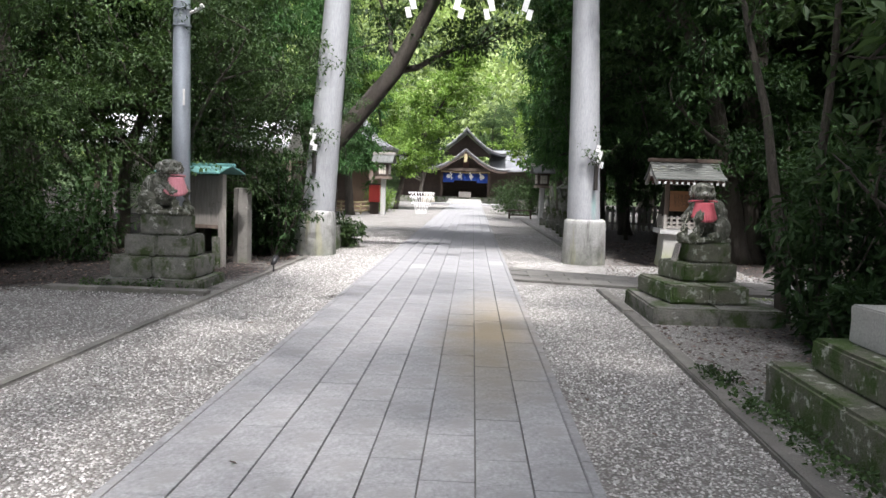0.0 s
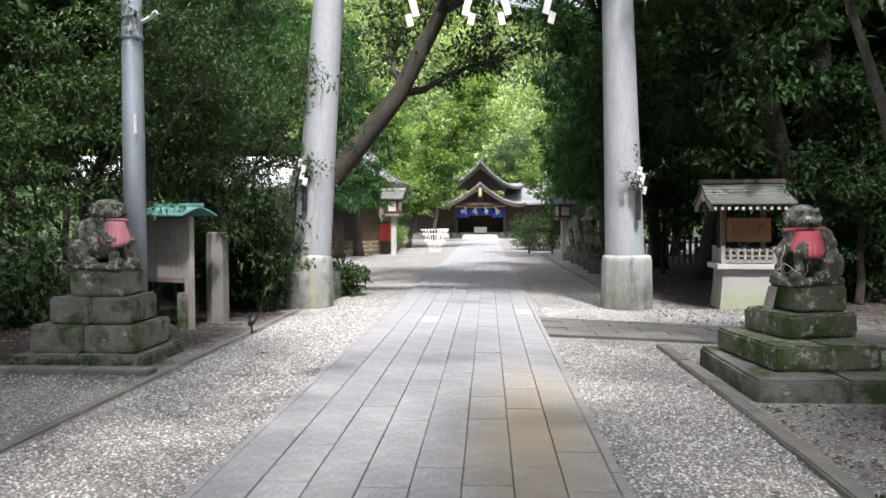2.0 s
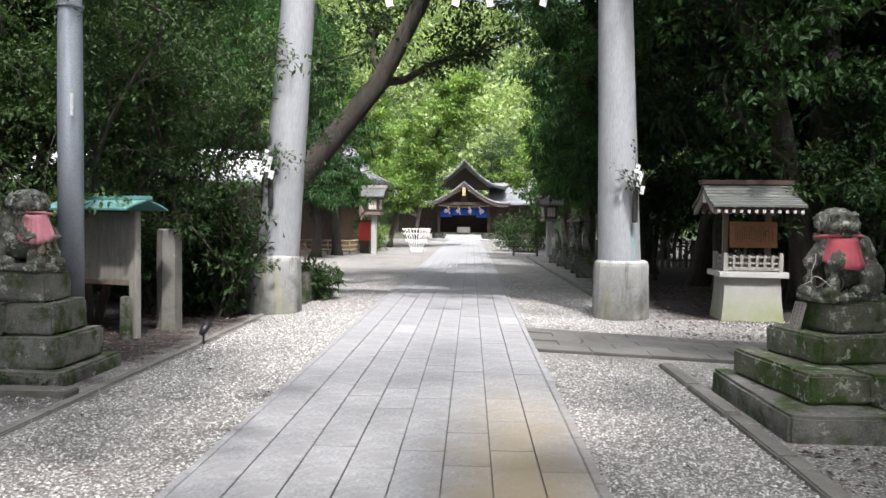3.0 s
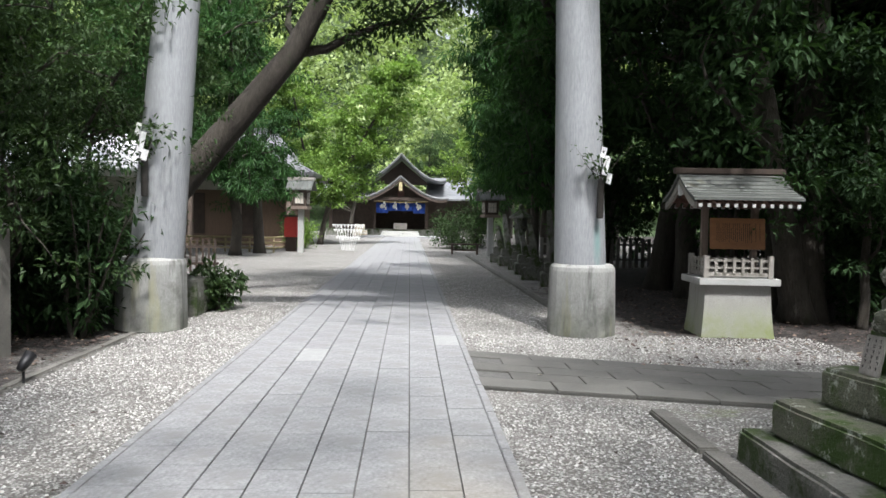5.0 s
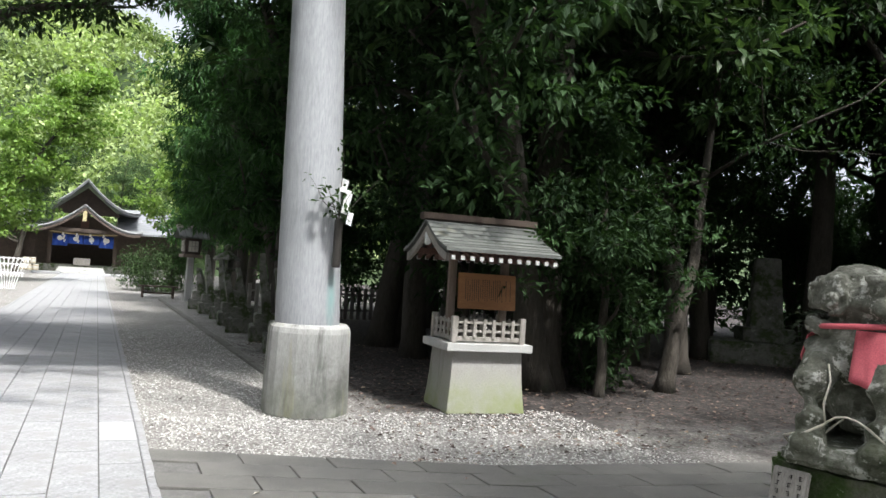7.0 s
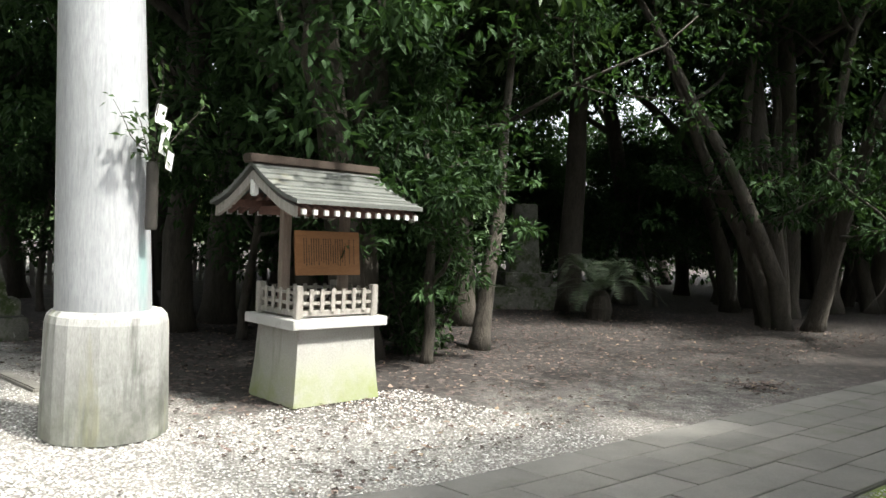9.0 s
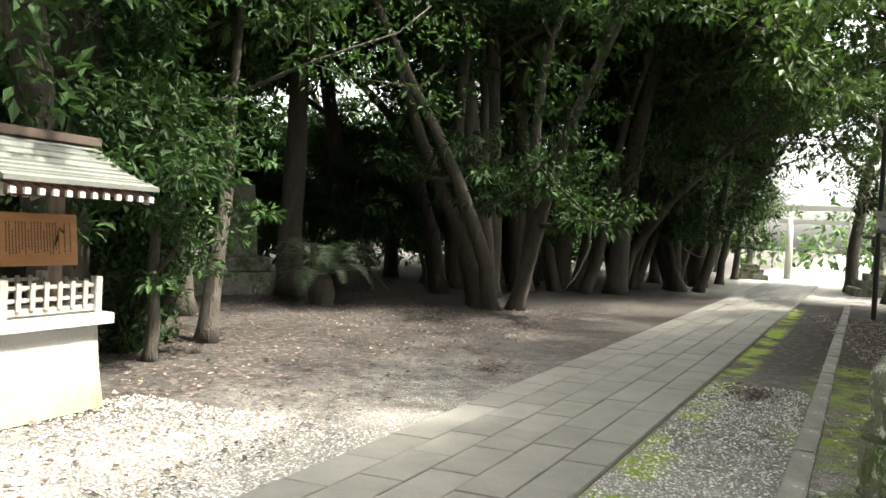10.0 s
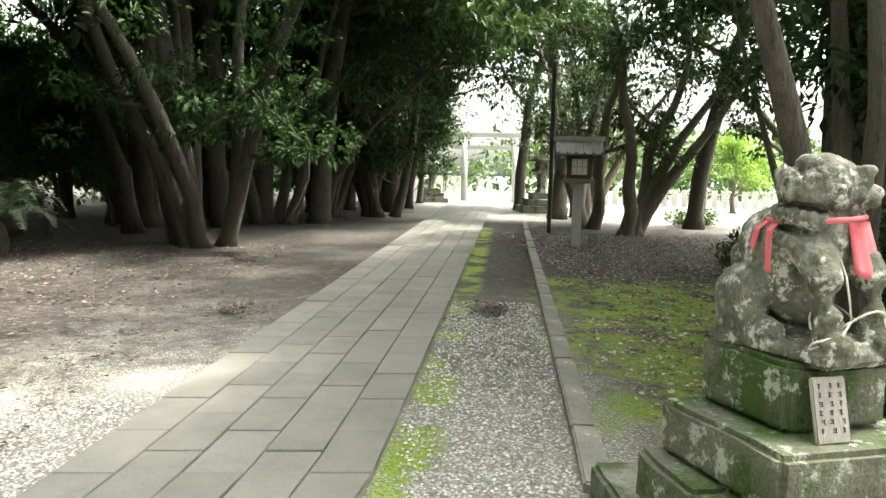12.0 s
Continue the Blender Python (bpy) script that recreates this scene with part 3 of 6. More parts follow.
# ---- notice kiosk ----
def kiosk():
    e = thing("notice_kiosk", (4.68, 17.43, 0), -4, "roofed timber notice kiosk standing on a tall flared plinth", "notice board")
    bm = nb()
    rings = []
    for z, k in ((0, 1.0), (0.15, 0.96), (0.35, 0.92), (0.66, 0.885)):
        hx, hy = 0.455 * k, 0.375 * k
        rings.append([(-hx, -hy, z), (hx, -hy, z), (hx, hy, z), (-hx, hy, z)])
    loft(bm, rings)
    base = part("plinth", bm, M["plinth"], e, "off-white rendered plinth, green with algae low down")
    bm = nb()
    box(bm, -0.5, 0.5, -0.41, 0.41, 0.66, 0.745, 0.006)
    part("cap_slab", bm, M["cap"], base, "pale concrete cap slab")
    # rail round the top
    rail = thing("railing")
    rail.parent = e
    for x, y in ((-0.4, -0.31), (0.4, -0.31), (-0.4, 0.31), (0.4, 0.31)):
        bm = nb()
        box(bm, x - 0.033, x + 0.033, y - 0.033, y + 0.033, 0.745, 1.03, 0.006)
        part("corner_post", bm, M["wood_grey"], rail)
    for y in (-0.31, 0.31):
        for z in (0.765, 0.86, 0.95):
            bm = nb()
            box(bm, -0.37, 0.37, y - 0.012, y + 0.012, z, z + (0.05 if z < 0.8 else 0.028), 0.003)
            part("rail", bm, M["wood_grey"], rail)
        for i in range(6):
            x = -0.28 + 0.112 * i
            bm = nb()
            box(bm, x - 0.02, x + 0.02, y - 0.026, y - 0.0125, 0.8, 1.0, 0.003)
            part("baluster", bm, M["wood_grey"], rail)
    for x in (-0.4, 0.4):
        for z in (0.765, 0.86, 0.95):
            bm = nb()
            box(bm, x - 0.012, x + 0.012, -0.28, 0.28, z, z + (0.05 if z < 0.8 else 0.028), 0.003)
            part("rail", bm, M["wood_grey"], rail)
        for i in range(4):
            y = -0.18 + 0.12 * i
            bm = nb()
            s = -0.026 if x < 0 else 0.0125
            box(bm, x + s, x + s + 0.0135, y - 0.02, y + 0.02, 0.8, 1.0, 0.003)
            part("baluster", bm, M["wood_grey"], rail)
    for x in (-0.32, 0.32):
        bm = nb()
        box(bm, x - 0.04, x + 0.04, 0.02, 0.1, 0.745, 1.86, 0.006)
        part("post", bm, M["wood"], e)
        bm = nb()
        box(bm, x - 0.035, x + 0.035, -0.36, 0.48, 1.63, 1.71, 0.006)
        part("bracket_arm", bm, M["wood_red"], e)
    for y, z in ((-0.36, 1.69), (0.48, 1.69), (0.06, 1.9)):
        bm = nb()
        box(bm, -0.64, 0.6, y - 0.035, y + 0.035, z, z + 0.07, 0.006)
        part("purlin", bm, M["wood_red"], e)
    for x in (-0.64, 0.6):
        for s in (-1, 1):
            bm = nb()
            pr = [(0.06, 2.0), (0.06 + s * 0.2, 1.885), (0.06 + s * 0.42, 1.77), (0.06 + s * 0.66, 1.69)]
            th = 0.085
            loft(bm, [[(x - 0.02, y, z - th), (x + 0.02, y, z - th), (x + 0.02, y, z), (x - 0.02, y, z)] for y, z in pr])
            part("barge_board", bm, M["wood_grey"], e, "pale weathered barge board")
        bm = nb()
        box(bm, x - 0.03, x + 0.03, 0.03, 0.09, 1.78, 1.93, 0.012)
        part("gable_pendant", bm, M["white"], e)
    # curved roof sheets with standing battens, each slope a part
    for s in (-1, 1):
        bm = nb()
        prof = [(0.06, 2.075), (0.06 + s * 0.18, 1.965), (0.06 + s * 0.38, 1.86), (0.06 + s * 0.56, 1.79), (0.06 + s * 0.74, 1.745)]
        loft(bm, [[(-0.68, y, z - 0.035), (0.64, y, z - 0.035), (0.64, y, z), (-0.68, y, z)] for y, z in prof])
        slope = part("roof_slope", bm, M["roof"], e, "grey-green metal roof sheet")
        for k in range(1, 8):
            f = k / 8 * 4
            i = min(int(f), 3)
            y = prof[i][0] + (prof[i + 1][0] - prof[i][0]) * (f - i)
            z = prof[i][1] + (prof[i + 1][1] - prof[i][1]) * (f - i)
            bm = nb()
            box(bm, -0.685, 0.645, y - 0.006, y + 0.006, z - 0.002, z + 0.012)
            part("sheet_lap", bm, M["roof"], slope)
        for i in range(12):
            x = -0.6 + 0.107 * i
            bm = nb()
            y0, y1 = sorted((0.06 + s * 0.3, 0.06 + s * 0.72))
            box(bm, x - 0.02, x + 0.02, y0, y1, -0.022, 0.022, 0.003, m=Matrix.Translation((0, 0, 1.735)) @ Matrix.Translation((0, 0.06 + s * 0.5, 0)) @ pose(0, 0, 0, -s * 21, 0, 0) @ Matrix.Translation((0, -0.06 - s * 0.5, 0)))
            r = part("rafter", bm, M["wood_red"], e)
            bm = nb()
            yy = 0.06 + s * 0.715
            box(bm, x - 0.021, x + 0.021, yy - 0.012, yy + 0.012, 1.625, 1.668)
            part("rafter_cap", bm, M["cap"], r)
    bm = nb()
    box(bm, -0.73, 0.68, 0.0, 0.12, 2.06, 2.14, 0.012)
    part("ridge_cap", bm, M["wood_dark"], e, "dark timber ridge cap")
    # the lettered board, leaning back
    board = thing("sign_board", (0.0, -0.02, 1.1))
    board.parent = e
    board.matrix_basis = pose(0.02, -0.065, 1.1, -6, 0, 0)
    bm = nb()
    box(bm, -0.3, 0.4, -0.015, 0.015, 0.0, 0.4, 0.006)
    part("panel", bm, M["sign_wood"], board, "orange varnished board with rows of small writing")
    rng = random.Random(4)
    for c in range(22):
        x = 0.33 - c * 0.026
        if c in (1, 3):
            continue
        z1 = 0.33 - (0.06 if c % 5 == 4 else 0)
        bm = nb()
        z = z1
        while z > 0.08 + rng.random() * 0.05:
            d = 0.012 + rng.random() * 0.008
            box(bm, x - 0.0035, x + 0.0035, -0.0185, -0.0155, z - d, z)
            z -= d + 0.006
        part("line_of_writing", bm, M["ink"], board)


kiosk()


# ---- guardian statues ----
def block(bm, x0, x1, y0, y1, z0, z1, seed, bev=0.022):
    b = bmesh.new()
    box(b, x0, x1, y0, y1, z0, z1, bev)
    bmesh.ops.subdivide_edges(b, edges=[e_ for e_ in b.edges if e_.calc_length() > 0.12], cuts=4, use_grid_fill=True)
    for v in b.verts:
        n = noise.noise_vector(v.co * 3.1 + Vector((seed, seed * 2, 0))) * 0.012
        n += noise.noise_vector(v.co * 11 + Vector((seed, 5, 0))) * 0.008
        v.co += n
    merge(bm, b)


def lion(name, place, turn, mirror, label, look_aside=42, size=(0.92, 0.92, 0.95)):
    """A seated guardian lion: one stone body, remeshed and roughened."""
    s = -1 if mirror else 1
    bm = nb()
    ball(bm, (0, 0.08, 0.31), (0.18, 0.29, 0.18), pose(0, 0, 0, 40, 0, 0))
    ball(bm, (0, 0.03, 0.41), (0.17, 0.17, 0.18))
    ball(bm, (0, -0.12, 0.43), (0.155, 0.14, 0.16), pose(0, 0, 0, -12, 0, 0))
    ball(bm, (0, 0.2, 0.16), (0.2, 0.17, 0.15))
    for sx in (-1, 1):
        ball(bm, (sx * 0.165, 0.17, 0.16), (0.07, 0.165, 0.155))
        ball(bm, (sx * 0.17, 0.02, 0.07), (0.055, 0.13, 0.05))
        tube(bm, [(sx * 0.1, -0.17, 0.4), (sx * 0.135, -0.3, 0.27), (sx * 0.125, -0.31, 0.16), (sx * 0.12, -0.3, 0.05)], [0.085, 0.07, 0.055, 0.058], 10)
        ball(bm, (sx * 0.12, -0.35, 0.055), (0.07, 0.085, 0.055))
    head = pose(s * 0.015, -0.12, 0.615, 8, 0, s * look_aside) @ Matrix.Diagonal((1.02, 1.02, 1.0, 1))
    tilt = pose(0, 0, 0, 8, 0, s * look_aside) @ Matrix.Diagonal((1.02, 1.02, 1.0, 1))
    ball(bm, head @ Vector((0, 0, 0)), (0.145, 0.15, 0.12), tilt)
    ball(bm, head @ Vector((0, -0.12, 0.0)), (0.115, 0.075, 0.055), tilt)
    ball(bm, head @ Vector((0, -0.1, -0.075)), (0.095, 0.07, 0.035), tilt)
    ball(bm, head @ Vector((0, -0.185, 0.022)), (0.05, 0.035, 0.03), tilt)
    for sx in (-1, 1):
        ball(bm, head @ Vector((sx * 0.072, -0.118, 0.062)), (0.04, 0.035, 0.036), tilt)
        ball(bm, head @ Vector((sx * 0.075, -0.12, 0.098)), (0.055, 0.04, 0.018), tilt)
        ball(bm, head @ Vector((sx * 0.14, 0.02, 0.05)), (0.03, 0.06, 0.055), tilt)
        ball(bm, head @ Vector((sx * 0.085, -0.165, -0.01)), (0.035, 0.03, 0.03), tilt)
    ball(bm, head @ Vector((0, 0.03, 0.085)), (0.12, 0.12, 0.05), tilt)
    for i in range(11):
        a = math.pi * (0.0 + i / 10)
        for k, (rr, zz) in enumerate(((0.15, -0.03), (0.16, -0.12), (0.15, -0.21))):
            ball(bm, head @ Vector((rr * math.cos(a + k * 0.15), 0.04 + rr * 0.85 * math.sin(a + k * 0.15), zz)), (0.034, 0.034, 0.034), None, 8, 6)
    for i in range(7):
        # spiral locks round the back of the head
        a = math.pi * (-0.08 + 1.16 * i / 6)
        c = head @ Vector((0.145 * math.cos(a), 0.03 + 0.14 * math.sin(a), -0.005 + 0.025 * (i % 2)))
        n_ = (head.to_3x3() @ Vector((math.cos(a), math.sin(a), 0.15))).normalized()
        u_ = n_.cross(Vector((0, 0, 1))).normalized()
        w_ = u_.cross(n_)
        ball(bm, c, (0.045, 0.045, 0.045), None, 10, 8)
        tube(bm, [c + n_ * (0.05 - 0.032 * q / 15) + (u_ * math.cos(q * 0.75) + w_ * math.sin(q * 0.75)) * (0.006 + 0.0036 * q) for q in range(16)], 0.0125, 6)
    for i in range(7):
        a = 2 * math.pi * i / 7
        ball(bm, (0.075 * math.cos(a), 0.3 + 0.02 * math.sin(i), 0.29 + 0.1 * math.sin(a)), (0.05, 0.05, 0.06), None, 8, 6)
    ball(bm, (0, 0.3, 0.28), (0.08, 0.07, 0.15))
    for i in range(9):
        ball(bm, (0.03 * math.sin(i * 2.2), -0.02 + 0.045 * i, 0.5 - 0.02 * i - 0.0028 * i * i), (0.035, 0.035, 0.035), None, 8, 6)
    box(bm, -0.21, 0.21, -0.4, 0.34, -0.03, 0.05, 0.02)
    ob = solo(name, bm, M["statue"], label, "statue", "guardian statues", place=place, turn=turn, smooth=True)
    ob.scale = size
    rm = ob.modifiers.new("fuse", "REMESH")
    rm.mode, rm.voxel_size, rm.use_smooth_shade = "VOXEL", 0.008, True
    tx = bpy.data.textures.new("pitting", "CLOUDS")
    tx.noise_scale, tx.noise_depth = 0.05, 3
    dm = ob.modifiers.new("pitting", "DISPLACE")
    dm.texture, dm.strength, dm.texture_coords = tx, 0.022, "LOCAL"
    return ob


def bib(place, turn, mat, label, w=0.13, drop=0.25, neck=0.14):
    """A pleated cotton bib hung round a statue's neck."""
    e = thing("bib", place, turn, label, "bib", "statue bibs")
    bm = nb()
    rows = []
    for j in range(8):
        f = j / 7
        row = []
        for i in range(29):
            a = math.radians(-78 + 156 * i / 28)
            r = (neck - 0.01 + 0.06 * f + 0.012 * f * math.sin(i * 2.1)) * (1 + 0.05 * math.cos(a))
            row.append((w / 0.15 * r * math.sin(a), -r * math.cos(a) * 1.0 - 0.02, -f * drop * (0.55 + 0.45 * math.cos(a * 0.62) ** 2)))
        rows.append(row)
    vs = [[bm.verts.new(p) for p in r] for r in rows]
    for a, b in zip(vs, vs[1:]):
        for i in range(28):
            bm.faces.new((a[i], b[i], b[i + 1], a[i + 1]))
    c = part("cloth", bm, mat, e, smooth=True)
    so = c.modifiers.new("thick", "SOLIDIFY")
    so.thickness = 0.006
    bm = nb()
    tube(bm, [(neck * 1.04 * math.sin(t), -neck * math.cos(t) + 0.012, 0.008 + 0.012 * math.cos(t)) for t in [2 * math.pi * i / 24 for i in range(25)]], 0.011, 6)
    part("ribbon", bm, mat, e, smooth=True)
    for s in (-1, 1):
        bm = nb()
        pts = [(0.16 * s * 0.2, 0.16, 0.0), (0.05 * s, 0.2, -0.04), (0.07 * s, 0.21, -0.12), (0.06 * s, 0.2, -0.19)]
        loft(bm, [[(x - 0.016, y, z), (x + 0.016, y + 0.004, z), (x + 0.016, y + 0.008, z), (x - 0.016, y + 0.004, z)] for x, y, z in pts])
        part("ribbon_end", bm, mat, e)


def pedestal(name, tiers, mats, label, seed, turns=(0, 0, 0, 0)):
    """Stacked courses of squared stone; each stone is a part. tiers: x0, x1, y0, y1, z0, z1, stones across."""
    e = thing(name, (0, 0, 0), 0, label, "pedestal", "statue pedestals")
    for k, ((x0, x1, y0, y1, z0, z1, n), mt) in enumerate(zip(tiers, mats)):
        for i in range(n):
            a, b = x0 + (x1 - x0) * i / n, x0 + (x1 - x0) * (i + 1) / n
            bm = nb()
            block(bm, a + (0.003 if i else 0), b - (0.003 if i < n - 1 else 0), y0, y1, z0 - (0.04 if k == 0 else 0), z1 - 0.004, seed + k * 7 + i)
            if turns[k]:
                bmesh.ops.rotate(bm, verts=bm.verts, cent=((x0 + x1) / 2, (y0 + y1) / 2, 0), matrix=Matrix.Rotation(math.radians(turns[k]), 3, "Z"))
            part("stone", bm, M[mt], e)
    return e


pedestal("statue_pedestal", [(2.58, 4.05, 10.65, 12.3, 0, 0.18, 2), (2.76, 3.7, 10.98, 12.18, 0.18, 0.4, 2), (2.98, 3.69, 11.37, 12.07, 0.4, 0.62, 1), (3.165, 3.655, 11.49, 11.94, 0.62, 0.87, 1)],
         ("stone", "mossy", "mossy", "mossy"), "stepped dark stone pedestal, green with moss", 3, (0, 6, 13, 14))
pedestal("statue_pedestal", [(-4.4, -3.02, 11.78, 12.9, 0, 0.12, 2), (-4.25, -3.13, 11.9, 12.75, 0.12, 0.4, 2), (-4.1, -3.22, 12.0, 12.62, 0.4, 0.68, 2), (-3.92, -3.32, 12.08, 12.52, 0.68, 0.95, 1)],
         ("stone", "stone", "stone", "stone"), "stepped grey stone pedestal with lichen", 9)
lion("guardian_lion", (3.41, 11.705, 0.885), -68, False, "weathered stone guardian lion seated on a mossy pedestal", 55, (0.95, 0.74, 0.95))
lion("guardian_lion", (-3.68, 12.3, 0.975), 72, True, "weathered grey stone guardian lion on its pedestal")
bib((3.355, 11.675, 1.36), -2, M["bib_red"], "red-pink pleated bib tied round the lion's neck", 0.112, 0.24, 0.16)
bib((-3.5, 12.24, 1.46), 25, M["bib"], "faded pink pleated bib tied round the lion's neck", 0.135, 0.26, 0.12)


def cord():
    """A thin pale cord looped round the lion's paw, with a bow."""
    bm = nb()
    c = Vector((3.24, 11.605, 0.97))
    tube(bm, [c + Vector((0.11 * math.cos(a), 0.13 * math.sin(a), 0.04 + 0.05 * math.sin(a * 2 + 1))) for a in [2 * math.pi * i / 22 for i in range(23)]], 0.0042, 6)
    tube(bm, [c + Vector(p) for p in ((-0.1, 0.05, 0.05), (-0.14, 0.1, 0.01), (-0.13, 0.17, -0.03), (-0.1, 0.2, -0.05), (-0.13, 0.2, -0.02), (-0.14, 0.14, 0.0))], 0.0042, 6)
    tube(bm, [c + Vector(p) for p in ((-0.1, 0.05, 0.05), (-0.1, 0.06, 0.12), (-0.07, 0.06, 0.2), (-0.06, 0.08, 0.26))], 0.004, 6)
    solo("cord", bm, M["rope"], "thin pale cord tied in a bow round the paw", "cord", smooth=True)


cord()


def tablet():
    e = thing("wooden_tablet", (3.05, 11.74, 0.618), 0, "small weathered wooden tablet with handwriting, leaning on the pedestal", "tablet")
    e.matrix_basis = pose(3.05, 11.74, 0.618, 0, 0, -78) @ pose(0, 0, 0, -14, 0, 0)
    bm = nb()
    box(bm, -0.07, 0.07, -0.009, 0.009, 0.0, 0.225, 0.005)
    part("board", bm, M["wood_grey"], e)
    rng = random.Random(3)
    for c in range(3):
        for r in range(6):
            bm = nb()
            x, z = 0.042 - c * 0.042 + rng.uniform(-0.005, 0.005), 0.195 - r * 0.03
            box(bm, x - rng.uniform(0.004, 0.009), x + rng.uniform(0.004, 0.009), -0.0115, -0.0095, z + 0.005, z + 0.0075)
            for dz in (-0.001, -0.007)[:rng.randint(1, 2)]:
                box(bm, x - rng.uniform(0.003, 0.008), x + rng.uniform(0.003, 0.008), -0.0115, -0.0095, z + dz, z + dz + 0.002)
            dx = rng.uniform(-0.005, 0.005)
            box(bm, x + dx, x + dx + 0.0018, -0.0118, -0.0096, z - 0.009, z + 0.009)
            part("brush_mark", bm, M["ink"], e)


tablet()


def carved_marks():
    """Rows of cut characters on the north face of the top stone, and on its west face."""
    e = thing("carved_inscription", (3.41, 11.715, 0), 14, "worn characters cut into the pedestal stone", "inscription")
    rng = random.Random(8)
    for c in range(3):
        for r in range(4):
            bm = nb()
            x, z = 0.17 - c * 0.17, 0.81 - r * 0.052
            for k in range(3):
                a = rng.uniform(-0.012, 0.012)
                box(bm, x - 0.014, x + 0.014, 0.218, 0.2275, z + a - 0.003, z + a + 0.003)
            box(bm, x - 0.003, x + 0.003, 0.218, 0.2275, z - 0.02, z + 0.018)
            part("character", bm, M["stone"], e)


carved_marks()


# ---- light pole and notice board by the west statue ----
def light_pole():
    e = thing("lamp_pole", (-4.06, 13.9, 0), 0, "tall galvanised steel lamp pole behind the statue", "pole")
    bm = nb()
    turned(bm, [(0.14, 0), (0.135, 2.5), (0.122, 5.0), (0.11, 7.5), (0.09, 7.52)], 20)
    part("shaft", bm, M["steel"], e, smooth=True)
    for z in (3.75, 4.0):
        bm = nb()
        turned(bm, [(0.137, z), (0.146, z + 0.005), (0.146, z + 0.03), (0.137, z + 0.035)], 20)
        part("band", bm, M["steel"], e)
    bm = nb()
    tube(bm, [(0.1, 0, 3.95), (0.22, -0.02, 4.0), (0.34, -0.03, 4.08)], [0.02, 0.028, 0.034], 10)
    part("lamp_arm", bm, M["white"], e, "white tube lamp on the pole")
    bm = nb()
    box(bm, 0.075, 0.105, -0.15, -0.13, 2.55, 2.8, 0.003)
    part("label_plate", bm, M["white"], e)


light_pole()


def notice_board():
    e = thing("notice_board", (-4.05, 14.7, 0), -20, "weathered timber notice board under a small green copper roof", "notice board")
    for x in (-0.46, 0.46):
        bm = nb()
        box(bm, x - 0.05, x + 0.05, -0.05, 0.05, -0.05, 1.52, 0.008)
        part("post", bm, M["wood_grey"], e)
        bm = nb()
        box(bm, x - 0.055, x + 0.055, -0.2, -0.09, -0.05, 0.5, 0.01, 0.006)
        part("stone_footing", bm, M["stone"], e)
    bm = nb()
    box(bm, -0.41, 0.41, -0.02, 0.02, 0.68, 1.5, 0.005)
    part("panel", bm, M["wood_grey"], e, "bare grey-brown board")
    bm = nb()
    box(bm, -0.46, 0.46, -0.045, 0.03, 0.62, 0.68, 0.005)
    part("sill", bm, M["wood"], e)
    for s in (-1, 1):
        bm = nb()
        y0, y1 = 0.0, s * 0.34
        pr = [(0.0, 1.66), (s * 0.17, 1.615), (s * 0.34, 1.545)]
        loft(bm, [[(-0.66, y, z - 0.02), (0.66, y, z - 0.02), (0.66, y, z), (-0.66, y, z)] for y, z in pr])
        part("roof_slope", bm, M["copper"], e, "green copper roof sheet")
    bm = nb()
    box(bm, -0.7, 0.7, -0.045, 0.045, 1.645, 1.7, 0.012)
    part("ridge", bm, M["copper"], e)


notice_board()
bm = nb()
turned(bm, [(0.16, -0.05), (0.155, 1.0), (0.15, 1.28), (0.12, 1.3)], 6, phase=0.3)
solo("stone_post", bm, M["kerb"], "tall six-sided weathered post beside the notice board", "post", place=(-3.52, 15.35, 0))


# ---- stepped monument at the south-east ----
def monument():
    e = thing("stone_monument", (0, 0, 0), 0, "mossy stepped stone base carrying pale granite blocks", "monument")
    for x0, y1, z0, z1, mt in ((2.62, 7.5, -0.05, 0.3, "mossy"), (2.84, 7.3, 0.3, 0.52, "mossy")):
        bm = nb()
        block(bm, x0, 6.2, 4.6, y1, z0, z1, 4)
        part("step", bm, M[mt], e, "step green with moss")
    bm = nb()
    block(bm, 3.02, 5.9, 4.9, 7.16, 0.52, 0.78, 6, 0.012)
    part("granite_base", bm, M["granite"], e)
    bm = nb()
    block(bm, 3.2, 5.6, 5.2, 6.95, 0.78, 1.35, 8, 0.012)
    part("granite_block", bm, M["granite"], e)


monument()


